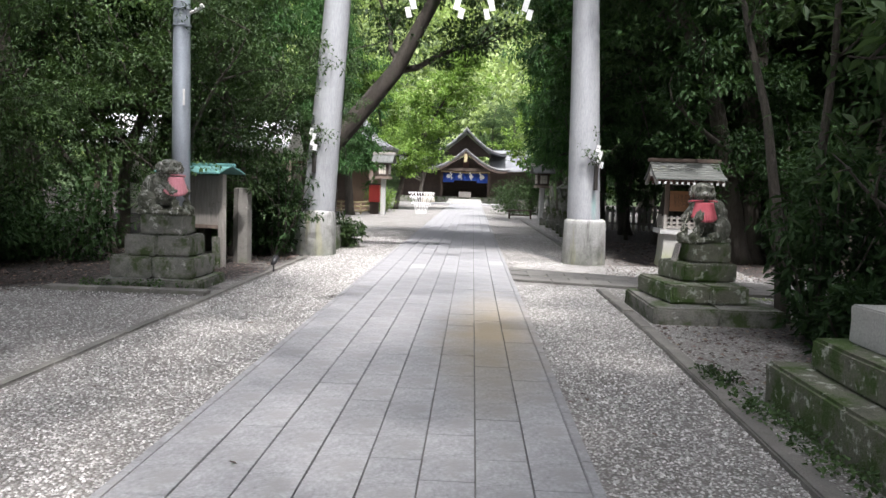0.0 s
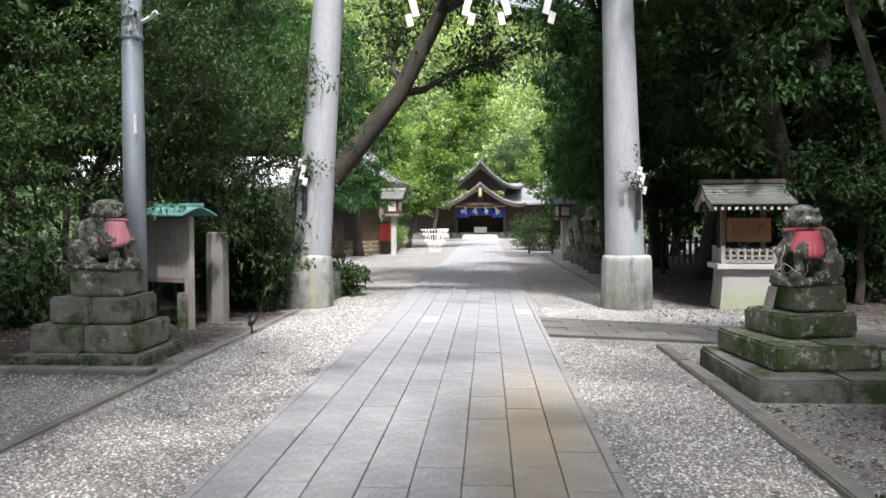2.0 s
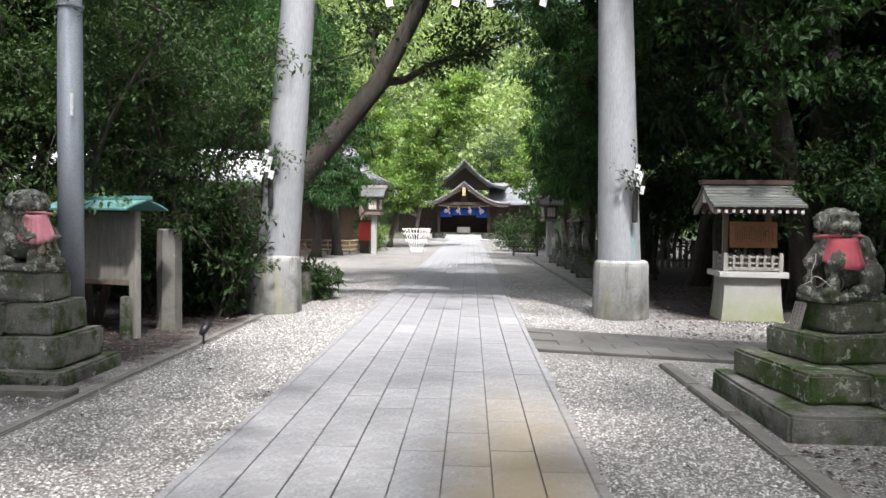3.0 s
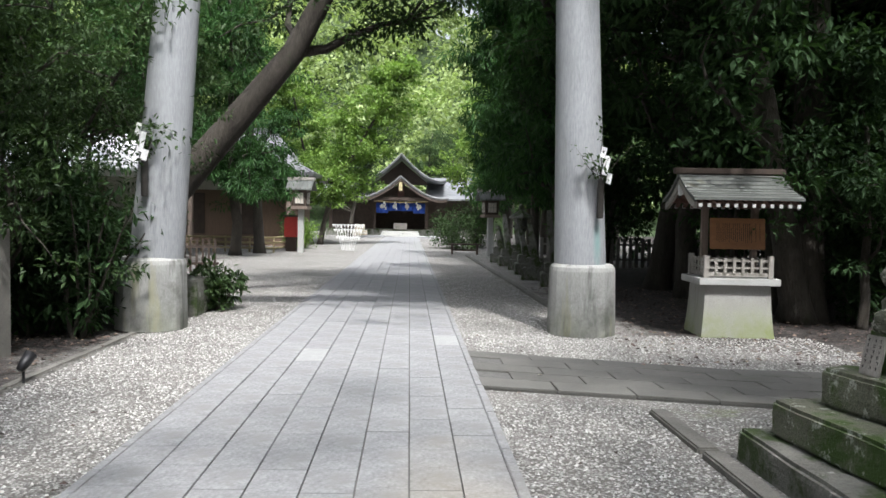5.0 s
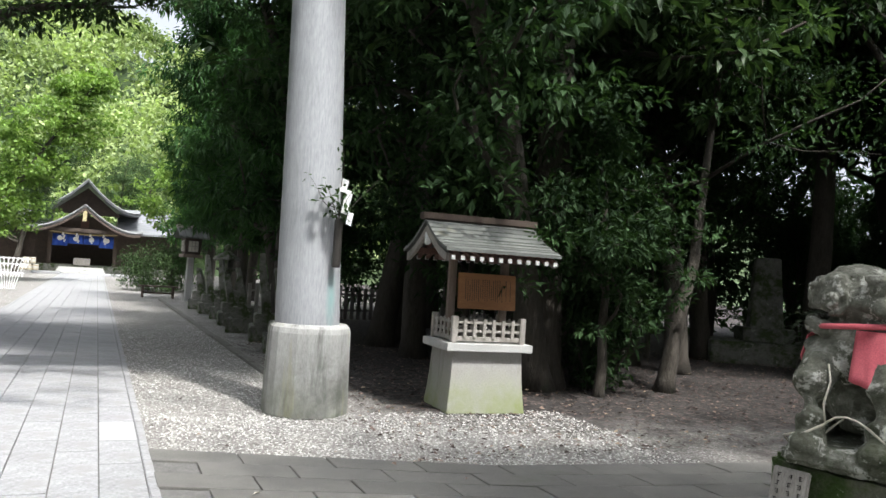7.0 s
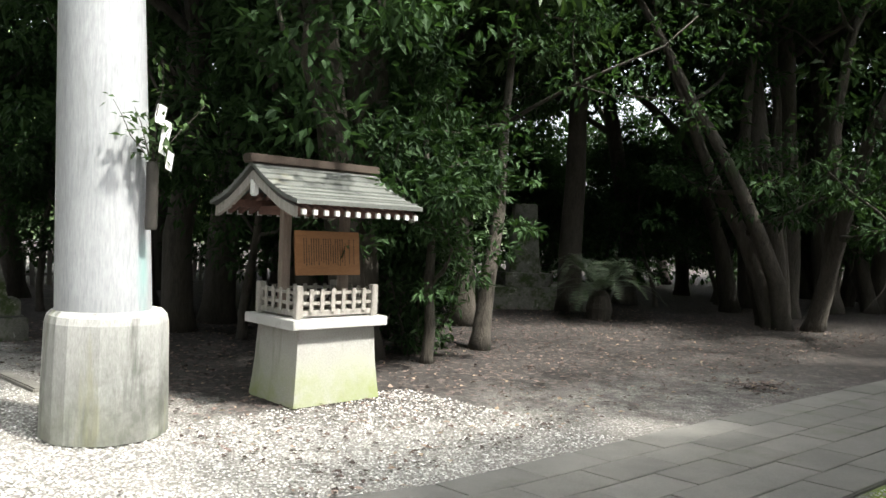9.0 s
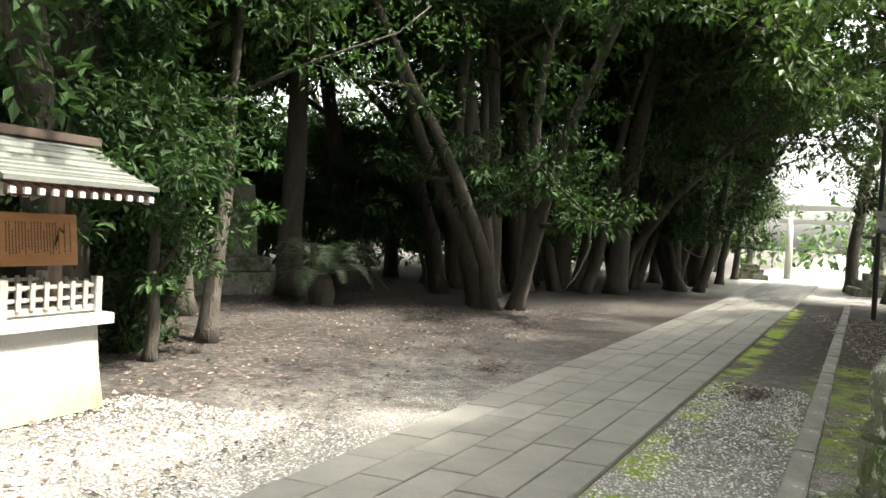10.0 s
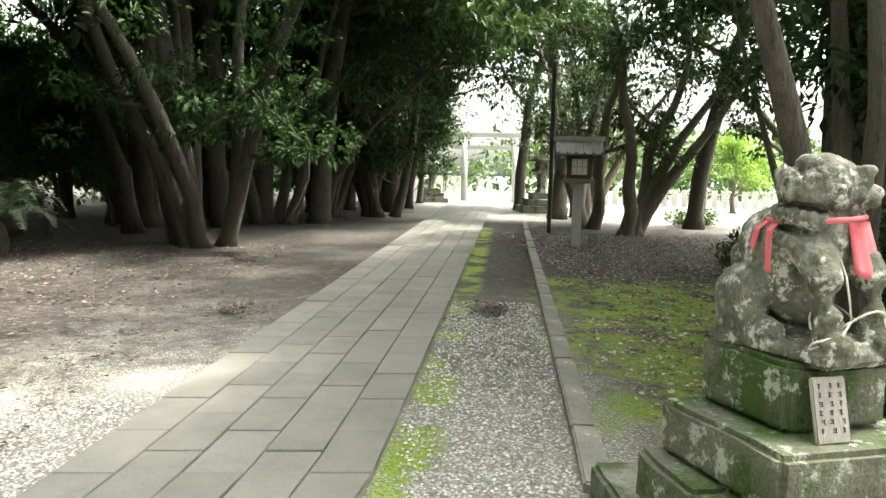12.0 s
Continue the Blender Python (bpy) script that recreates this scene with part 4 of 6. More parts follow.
# ---- timber lanterns ----
def lantern(place, turn, mat_post, label, h=2.25):
    e = thing("timber_lantern", place, turn, label, "lantern", "timber lanterns")
    k = h / 2.25
    bm = nb()
    box(bm, -0.1, 0.1, -0.1, 0.1, -0.05, 1.32 * k, 0.012)
    part("post", bm, M[mat_post], e)
    bm = nb()
    box(bm, -0.32, 0.32, -0.32, 0.32, 1.32 * k, 1.42 * k, 0.01)
    part("shelf", bm, M["wood"], e)
    bm = nb()
    box(bm, -0.25, 0.25, -0.25, 0.25, 1.42 * k, 1.9 * k, 0.008, -0.03)
    bx = part("light_box", bm, M["wood_dark"], e)
    for s in range(4):
        bm = nb()
        mm = pose(0, 0, 0, 0, 0, 90 * s)
        box(bm, -0.16, 0.16, -0.285, -0.262, 1.5 * k, 1.82 * k, 0, m=mm)
        pn = part("pane", bm, M["lamp_glass"], bx)
        for x in (-0.16, -0.053, 0.053, 0.16):
            bm = nb()
            box(bm, x - 0.008, x + 0.008, -0.296, -0.2855, 1.48 * k, 1.84 * k, m=mm)
            part("glazing_bar", bm, M["wood_grey"], bx)
        bm = nb()
        box(bm, -0.16, 0.16, -0.297, -0.2965 + 0.008, 1.655 * k, 1.67 * k, m=mm)
        part("glazing_bar", bm, M["wood_grey"], bx)
    for s in (-1, 1):
        bm = nb()
        pr = [(0, 2.22 * k), (s * 0.2, 2.1 * k), (s * 0.42, 1.93 * k)]
        loft(bm, [[(-0.5, y, z - 0.04), (0.5, y, z - 0.04), (0.5, y, z), (-0.5, y, z)] for y, z in pr])
        sl = part("roof_slope", bm, M["roof"], e)
        for i in range(6):
            x = -0.45 + 0.18 * i
            bm = nb()
            loft(bm, [[(x - 0.025, y, z - 0.002), (x + 0.025, y, z - 0.002), (x + 0.025, y, z + 0.035), (x - 0.025, y, z + 0.035)] for y, z in pr])
            part("batten", bm, M["roof"], sl)
    bm = nb()
    box(bm, -0.54, 0.54, -0.07, 0.07, 2.2 * k, 2.3 * k, 0.012)
    part("ridge", bm, M["wood_grey"], e)
    return e


lantern((16.95, 9.34, 0), 80, "granite", "timber lantern with a battened roof on a pale stone post", 2.28)
lantern((3.62, 37.0, 0), 8, "granite", "dark timber lantern on a stone post by the bench", 2.5)
lantern((-3.6, 37.2, 0), -8, "granite", "dark timber lantern on a stone post beside the shop", 2.8)
bm = nb()
turned(bm, [(0.06, -0.05), (0.06, 4.6), (0.03, 4.62)], 10)
solo("steel_pole", bm, M["black"], "slim black steel pole beside the lantern", "pole", place=(20.6, 9.2, 0))


def spotlight():
    e = thing("garden_spotlight", (-2.66, 14.2, 0), 30, "small black spike spotlight stuck in the earth", "spotlight")
    bm = nb()
    tube(bm, [(0, 0, -0.05), (0, 0, 0.1)], 0.012, 8)
    part("spike", bm, M["black"], e)
    bm = nb()
    tube(bm, [(-0.03, -0.02, 0.1), (0.0, 0, 0.14), (0.06, 0.05, 0.22)], [0.03, 0.045, 0.055], 12)
    part("lamp_head", bm, M["black"], e, smooth=True)


spotlight()


# ---- shrine hall ----
def shrine():
    e = thing("shrine_hall", (-0.15, 65.0, 0), 0, "dark timber shrine hall with sweeping grey roofs and blue curtain", "shrine")
    for x0, x1, y0, y1, z in ((-2.6, 2.6, -1.7, -1.2, 0.12), (-2.5, 2.5, -1.4, -0.9, 0.24), (-2.4, 2.4, -1.1, -0.5, 0.36)):
        bm = nb()
        box(bm, x0 * 0.55, x1 * 0.55, y0, y1 + 0.8, -0.02, z, 0.01)
        part("step", bm, M["granite"], e)
    bm = nb()
    box(bm, -5.5, 5.5, 0.0, 9.0, -0.05, 0.5, 0.02)
    part("platform", bm, M["stone"], e)
    for x in (-5.2, -3.6, -1.95, 1.95, 3.6, 5.2):
        bm = nb()
        box(bm, x - 0.13, x + 0.13, 0.1, 0.36, 0.5, 2.7, 0.01)
        part("column", bm, M["wood_dark"], e)
    for x0, x1 in ((-5.1, -2.0), (2.0, 5.1)):
        bm = nb()
        box(bm, x0, x1, 0.6, 0.75, 0.5, 2.7)
        part("wall", bm, M["wood_dark"], e)
        for k in range(4):
            bm = nb()
            a = x0 + 0.15 + k * 0.74
            box(bm, a, a + 0.6, 0.56, 0.6, 1.0, 2.2, 0.01)
            part("lattice_panel", bm, M["wood_dark"], e)
    bm = nb()
    box(bm, -2.0, 2.0, 3.0, 3.1, 0.5, 2.9)
    part("inner_wall", bm, M["wood_dark"], e)
    for k in range(4):
        bm = nb()
        x = -1.85 + 0.93 * k
        rows = []
        for j in range(2):
            rows.append([(x + 0.92 * i / 12, 0.12 + 0.03 * math.sin(i * 1.6 + k), 2.45 - j * (0.75 - 0.25 * (1 - abs(1.5 - k) / 1.5))) for i in range(13)])
        vs = [[bm.verts.new(p) for p in r] for r in rows]
        for i in range(12):
            bm.faces.new((vs[0][i], vs[1][i], vs[1][i + 1], vs[0][i + 1]))
        c = part("curtain", bm, M["blue"], e, "blue curtain with white crests", smooth=True)
        c.modifiers.new("thick", "SOLIDIFY").thickness = 0.01
        bm = nb()
        turned(bm, [(0.16, -0.006), (0.16, 0.006)], 16)
        bm.transform(Matrix.Translation((x + 0.46, 0.06, 2.18)) @ pose(0, 0, 0, 90, 0, 0))
        part("crest", bm, M["paper"], c, "white round crest")
    bm = nb()
    tube(bm, [(-2.0 + 4.0 * i / 10, -0.02, 2.62 - 0.12 * math.sin(math.pi * i / 10)) for i in range(11)], 0.06, 8)
    part("straw_rope", bm, M["straw"], e, smooth=True)
    for x in (-1.2, -0.4, 0.4, 1.2):
        bm = nb()
        shide(bm, x, -0.1, 2.55, 1.4)
        part("paper_streamer", bm, M["paper"], e)
    bm = nb()
    box(bm, -0.5, 0.5, -0.1, 0.4, 0.5, 0.95, 0.02)
    part("offering_box", bm, M["wood_grey"], e)
    # the curved entrance gable
    def gable(name, y0, y1, half, z_eave, z_top, flare, mat, th):
        bm = nb()
        prof = []
        for i in range(17):
            u = -1 + i / 8
            z = z_eave + (z_top - z_eave) * (1 - abs(u)) ** 1.75 + flare * abs(u) ** 4
            prof.append((u * half, z))
        loft(bm, [[(x, y0, z - th), (x, y0, z), (x, y1, z), (x, y1, z - th)] for x, z in prof])
        return part(name, bm, mat, e)
    gable("entrance_roof", -1.6, 3.5, 3.5, 2.55, 4.35, 0.28, M["rooftile"], 0.12)
    gable("roof_edge", -1.7, -1.56, 3.52, 2.6, 4.42, 0.28, M["slab_pale"], 0.06)
    gable("upper_roof_edge", 0.3, 0.44, 3.42, 3.96, 6.22, 0.3, M["slab_pale"], 0.06)
    bg = gable("barge_board", -1.66, -1.57, 3.35, 2.46, 4.2, 0.25, M["wood_dark"], 0.16)
    bm = nb()
    box(bm, -0.12, 0.12, -1.75, -1.66, 3.3, 3.95, 0.02)
    part("gable_pendant", bm, M["bamboo"], bg)
    bm = nb()
    box(bm, -2.1, 2.1, -1.3, -1.1, 2.6, 2.85, 0.02)
    part("tie_beam", bm, M["wood_dark"], e)
    bm = nb()
    loft(bm, [[(-1.9, 0.7, 2.85), (1.9, 0.7, 2.85), (0.0, 0.7, 3.95)], [(-1.9, 0.8, 2.85), (1.9, 0.8, 2.85), (0.0, 0.8, 3.95)]])
    part("gable_wall", bm, M["wood_dark"], e)
    bm = nb()
    box(bm, -0.25, 0.25, 0.6, 0.69, 2.95, 3.5, 0.01)
    part("plaque", bm, M["wood_red"], e)
    gable("main_gable_roof", 0.4, 6.0, 3.4, 3.9, 6.15, 0.3, M["rooftile"], 0.14)
    bm = nb()
    loft(bm, [[(-2.2, 2.2, 3.9), (2.2, 2.2, 3.9), (0.0, 2.2, 5.7)], [(-2.2, 2.3, 3.9), (2.2, 2.3, 3.9), (0.0, 2.3, 5.7)]])
    part("upper_gable_wall", bm, M["wood_dark"], e)
    for s in (-1, 1):
        bm = nb()
        prof = [(-1.1, 2.75), (1.0, 3.0), (3.0, 3.6), (5.0, 4.6)]
        loft(bm, [[(s * 2.0, y, z - 0.12), (s * 6.2, y, z - 0.12 + 0.1), (s * 6.2, y, z + 0.1), (s * 2.0, y, z)] for y, z in prof])
        part("side_roof", bm, M["rooftile"], e)


shrine()
for x in (-1.95, 1.8):
    bm = nb()
    box(bm, -0.75, 0.75, -1.2, 1.2, -0.03, 0.1, 0.015)
    solo("stone_slab", bm, M["slab_pale"], "broad pale stone slab beside the shrine steps", "slab", "slabs by the steps", place=(x, 61.0, 0))


def shop():
    e = thing("shrine_shop", (-8.0, 43.0, 0), 0, "low timber shrine office with a hipped tile roof", "building")
    bm = nb()
    box(bm, -3.2, 3.2, 0, 6, -0.05, 3.0)
    part("wall", bm, M["wall"], e)
    bm = nb()
    box(bm, -3.22, 3.22, -0.03, 0.0, 2.5, 3.0)
    part("plaster_band", bm, M["plaster"], e)
    for k in range(5):
        bm = nb()
        x = -3.0 + k * 1.25
        box(bm, x, x + 1.0, -0.05, 0.0, 0.5, 2.35, 0.01)
        part("shutter", bm, M["wood_dark"] if k in (1, 3) else M["wall"], e)
    for x in (-3.2, -1.1, 1.0, 3.2):
        bm = nb()
        box(bm, x - 0.1, x + 0.1, -1.15, -0.95, -0.05, 3.1, 0.01)
        part("post", bm, M["wood"], e)
    bm = nb()
    loft(bm, [[(-4.3, -1.5, 3.15), (4.3, -1.5, 3.15), (4.3, 7.2, 3.15), (-4.3, 7.2, 3.15)], [(-4.35, -1.55, 3.3), (4.35, -1.55, 3.3), (4.35, 7.25, 3.3), (-4.35, 7.25, 3.3)],
              [(-3.0, 0.8, 4.0), (3.0, 0.8, 4.0), (3.0, 5.0, 4.0), (-3.0, 5.0, 4.0)], [(-2.0, 2.7, 5.4), (2.0, 2.7, 5.4), (2.0, 3.0, 5.4), (-2.0, 3.0, 5.4)]])
    rf = part("roof", bm, M["rooftile"], e, "grey tiled hipped roof")
    for i in range(28):
        x = -4.2 + 8.4 * i / 27
        bm = nb()
        k = max(0.25, 1 - max(0, abs(x) - 2.0) / 2.35)
        pts = [(x, -1.57, 3.32), (x * (1 - 0.28 * min(1, k)), -1.57 + 2.4 * k, 3.34 + 0.72 * k)]
        tube(bm, pts, 0.05, 6)
        part("roll_tile", bm, M["rooftile"], rf)
    bm = nb()
    box(bm, -2.3, 2.3, 2.6, 3.1, 5.38, 5.62, 0.03)
    part("ridge", bm, M["rooftile"], rf)


shop()


def shed():
    e = thing("garden_shed", (-9.5, 28.5, 0), 6, "open timber shelter with a pale sheet roof", "building")
    for x in (-3, -1, 1, 3):
        for y in (0, 3):
            bm = nb()
            box(bm, x - 0.08, x + 0.08, y - 0.08, y + 0.08, -0.05, 2.5, 0.008)
            part("post", bm, M["wood"], e)
    bm = nb()
    box(bm, -3.1, 3.1, 3.05, 3.15, 0, 2.5)
    part("back_wall", bm, M["plaster"], e)
    bm = nb()
    loft(bm, [[(-3.6, -0.8, 2.5), (3.6, -0.8, 2.5), (3.6, -0.8, 2.56), (-3.6, -0.8, 2.56)], [(-3.6, 1.6, 3.6), (3.6, 1.6, 3.6), (3.6, 1.6, 3.66), (-3.6, 1.6, 3.66)], [(-3.6, 4.0, 2.5), (3.6, 4.0, 2.5), (3.6, 4.0, 2.56), (-3.6, 4.0, 2.56)]])
    part("roof", bm, M["white"], e, "pale sheet roof")


shed()


def fence_run(x0, y0, x1, y1, h, step, w, mat, label, group="fences"):
    """Upright slats on two rails."""
    d = Vector((x1 - x0, y1 - y0, 0))
    n = int(d.length / step)
    e = thing("fence", (x0, y0, 0), math.degrees(math.atan2(d.y, d.x)), label, "fence", group)
    for z in (h * 0.25, h * 0.75):
        bm = nb()
        box(bm, 0, d.length, 0.02, 0.05, z, z + 0.06)
        part("rail", bm, mat, e)
    bm = nb()
    box(bm, -w / 2, w / 2, -0.03, 0.02, 0, h, 0.006)
    first = part("slat", bm, mat, e)
    for i in range(1, n + 1):
        o = new("slat", first.data)
        o.parent = e
        o.location = (i * step, 0, 0)


fence_run(-9.5, 25.5, -4.0, 26.2, 0.8, 0.14, 0.05, M["wood_dark"], "dark wooden picket fence behind the bushes")
fence_run(4.5, 30.5, 13.0, 31.5, 0.9, 0.2, 0.1, M["wood_grey"], "low stone-grey fence under the trees")
fence_run(38.0, -9.5, 41.0, 5.0, 0.9, 0.5, 0.3, M["granite"], "pale stone fence round the sunny court")


def bamboo_bench():
    e = thing("bamboo_fence", (-8.2, 36.9, 0), 2, "low yellowed bamboo fence in front of the office", "fence")
    for z in (0.15, 0.35, 0.55):
        bm = nb()
        tube(bm, [(0, 0, z), (3.6, 0, z)], 0.04, 8)
        part("rail", bm, M["bamboo"], e, smooth=True)
        bm = nb()
        tube(bm, [(3.6, 0, z), (3.9, 1.6, z)], 0.04, 8)
        part("rail", bm, M["bamboo"], e, smooth=True)
    for i in range(9):
        bm = nb()
        tube(bm, [(0.45 * i, 0.05, -0.03), (0.45 * i, 0.05, 0.6)], 0.035, 8)
        part("post", bm, M["bamboo"], e, smooth=True)


bamboo_bench()


def bench(x, y, turn, label):
    e = thing("bench", (x, y, 0), turn, label, "bench", "benches")
    bm = nb()
    box(bm, -0.65, 0.65, -0.18, 0.18, 0.36, 0.41, 0.008)
    part("seat", bm, M["wood_dark"], e)
    for s in (-0.5, 0.5):
        bm = nb()
        box(bm, s - 0.04, s + 0.04, -0.15, 0.15, -0.02, 0.36, 0.006)
        part("leg", bm, M["wood_dark"], e)
    bm = nb()
    box(bm, -0.5, 0.5, -0.02, 0.02, 0.12, 0.18)
    part("stretcher", bm, M["wood_dark"], e)


bench(2.75, 38.3, 0, "low dark wooden bench by the lantern")


def fortune_rack():
    e = thing("fortune_paper_rack", (-2.0, 39.6, 0), 0, "wire frame covered with tied white paper fortunes", "rack")
    for i in range(9):
        x = -0.45 + 0.1125 * i
        bm = nb()
        tube(bm, [(x * 0.5, 0, 0.0), (x * 0.8, 0.0, 0.5), (x * 1.2, 0, 1.05)], 0.014, 6)
        part("stake", bm, M["white"], e)
    for z, w in ((0.55, 0.5), (0.85, 0.6), (1.05, 0.66)):
        bm = nb()
        box(bm, -w, w, -0.02, 0.02, z - 0.02, z + 0.02)
        r = part("wire", bm, M["white"], e)
        for i in range(9):
            x = -w + 2 * w * (i + 0.5) / 9
            bm = nb()
            box(bm, x - 0.022, x + 0.022, -0.03, 0.03, z - 0.07 - 0.03 * (i % 3), z + 0.03, 0.008)
            part("paper_knot", bm, M["paper"], r)


fortune_rack()


def post_box():
    e = thing("red_cabinet", (-4.15, 38.4, 0), 0, "red lacquered cabinet on a stand by the office", "cabinet")
    bm = nb()
    box(bm, -0.25, 0.25, -0.2, 0.2, 0.55, 1.35, 0.02)
    part("body", bm, M["red"], e)
    bm = nb()
    box(bm, -0.3, 0.3, -0.25, 0.25, 1.35, 1.42, 0.015)
    part("top", bm, M["wood_dark"], e)
    bm = nb()
    box(bm, -0.2, 0.2, -0.15, 0.15, -0.02, 0.55, 0.01)
    part("stand", bm, M["wood_dark"], e)


post_box()


# ---- row of stone figures' pedestals and lanterns along the east side ----
def stone_lantern(place, turn, label, k=1.0, group="stone lanterns"):
    e = thing("stone_lantern", place, turn, label, "stone lantern", group)
    def seg(name, prof, n, mt="stone"):
        bm = nb()
        turned(bm, [(r * k, z * k) for r, z in prof], n, phase=math.pi / n)
        part(name, bm, M[mt], e)
    for i, (w, z0, z1) in enumerate(((0.8, -0.05, 0.2), (0.6, 0.2, 0.42), (0.42, 0.42, 0.62))):
        bm = nb()
        block(bm, -w * k, w * k, -w * k * 0.9, w * k * 0.9, z0 * k, z1 * k, i)
        part("step", bm, M["stone"], e)
    seg("shaft", [(0.24, 0.62), (0.19, 0.75), (0.17, 1.05), (0.2, 1.2)], 8)
    seg("platform", [(0.2, 1.2), (0.36, 1.3), (0.36, 1.36), (0.28, 1.38)], 6)
    seg("fire_box", [(0.24, 1.38), (0.25, 1.62)], 6)
    seg("cap", [(0.5, 1.62), (0.48, 1.68), (0.26, 1.82), (0.1, 1.92)], 6)
    seg("finial", [(0.07, 1.92), (0.13, 1.98), (0.1, 2.08), (0.02, 2.16)], 10)
    return e


def standing_stone(place, turn, h, label, seed):
    """A rough upright slab leaning on a block base."""
    e = thing("standing_stone", place, turn, label, "standing stone", "standing stones")
    bm = nb()
    block(bm, -0.38, 0.38, -0.3, 0.3, -0.05, 0.28, seed)
    part("base", bm, M["stone"], e)
    bm = nb()
    block(bm, -0.28, 0.28, -0.22, 0.22, 0.28, 0.5, seed + 1)
    part("upper_base", bm, M["stone"], e)
    bm = nb()
    loft(bm, [[(-0.2, -0.09, 0.48), (0.2, -0.09, 0.48), (0.2, 0.09, 0.48), (-0.2, 0.09, 0.48)], [(-0.22, -0.02, 0.48 + h * 0.4), (0.22, -0.02, 0.48 + h * 0.4), (0.2, 0.14, 0.48 + h * 0.4), (-0.2, 0.14, 0.48 + h * 0.4)],
              [(-0.1, 0.1, 0.48 + h), (0.12, 0.1, 0.48 + h * 0.95), (0.1, 0.2, 0.48 + h * 0.95), (-0.1, 0.2, 0.48 + h)]])
    bmesh.ops.subdivide_edges(bm, edges=bm.edges[:], cuts=2, use_grid_fill=True)
    for v in bm.verts:
        if v.co.z > 0.5:
            v.co += noise.noise_vector(v.co * 4 + Vector((seed, 0, 0))) * 0.03
    part("slab", bm, M["stone"], e)


for i in range(7):
    y = 22.6 + i * 1.75
    standing_stone((3.65 + 0.08 * math.sin(i * 2), y, 0), 80 + 12 * math.sin(i * 3), 0.9 + 0.25 * math.sin(i * 1.7), "mossy upright stone on a block base beside the gravel", i * 5)
stone_lantern((31.5, 7.35, 0), 0, "stone lantern on stepped base beside the side path", 1.25)
stone_lantern((4.3, 33.5, 0), 0, "weathered stone lantern in the shade of conifers", 0.9)
stone_lantern((40.0, 11.4, 0), 0, "pale stone lantern under the trees", 1.1)


def obelisk():
    e = thing("stone_stele", (14.3, 22.3, 0), -30, "tall dark stone stele on a low stone table", "stele")
    bm = nb()
    block(bm, -1.3, 1.3, -0.7, 0.7, -0.05, 0.45, 3)
    part("base", bm, M["stone"], e)
    bm = nb()
    block(bm, -0.55, 0.55, -0.4, 0.4, 0.45, 0.75, 4)
    part("plinth", bm, M["stone"], e)
    bm = nb()
    box(bm, -0.36, 0.36, -0.18, 0.18, 0.75, 2.3, 0.02, 0.09)
    part("stele", bm, M["stone"], e)


obelisk()


# ---- far gate on the side path ----
def far_gate():
    e = thing("side_gate", (41.5, 8.3, 0), 82, "plain pale torii far down the side path", "torii")
    for x in (-1.35, 1.35):
        bm = nb()
        turned(bm, [(0.17, -0.05), (0.15, 3.4)], 14, x=x)
        part("pillar", bm, M["granite"], e, smooth=True)
    for z0, z1, w in ((2.75, 2.95, 1.9), (3.4, 3.65, 2.3)):
        bm = nb()
        box(bm, -w, w, -0.1, 0.1, z0, z1, 0.01)
        part("beam", bm, M["granite"], e)


far_gate()

# ---- planter beside the west pillar ----
bm = nb()
block(bm, -0.35, 0.35, -0.45, 0.45, -0.03, 0.5, 2)
solo("stone_planter", bm, M["stone"], "square stone planter beside the torii pillar", "planter", place=(-2.75, 18.9, 0))


def sake_casks():
    for i, (x, z) in enumerate(((-0.36, 0), (0.0, 0), (0.36, 0), (-0.18, 0.42), (0.18, 0.42))):
        e = thing("sake_cask", (-3.1 + x, 64.2, z), 0, "straw-wrapped white sake cask stacked before the shrine", "cask", "casks")
        bm = nb()
        turned(bm, [(0.15, 0), (0.175, 0.06), (0.18, 0.2), (0.175, 0.36), (0.15, 0.42)], 14)
        c = part("body", bm, M["plaster"], e, smooth=True)
        for zz in (0.08, 0.32):
            bm = nb()
            turned(bm, [(0.176, zz), (0.19, zz + 0.01), (0.19, zz + 0.03), (0.176, zz + 0.04)], 14)
            part("straw_band", bm, M["straw"], c)


sake_casks()


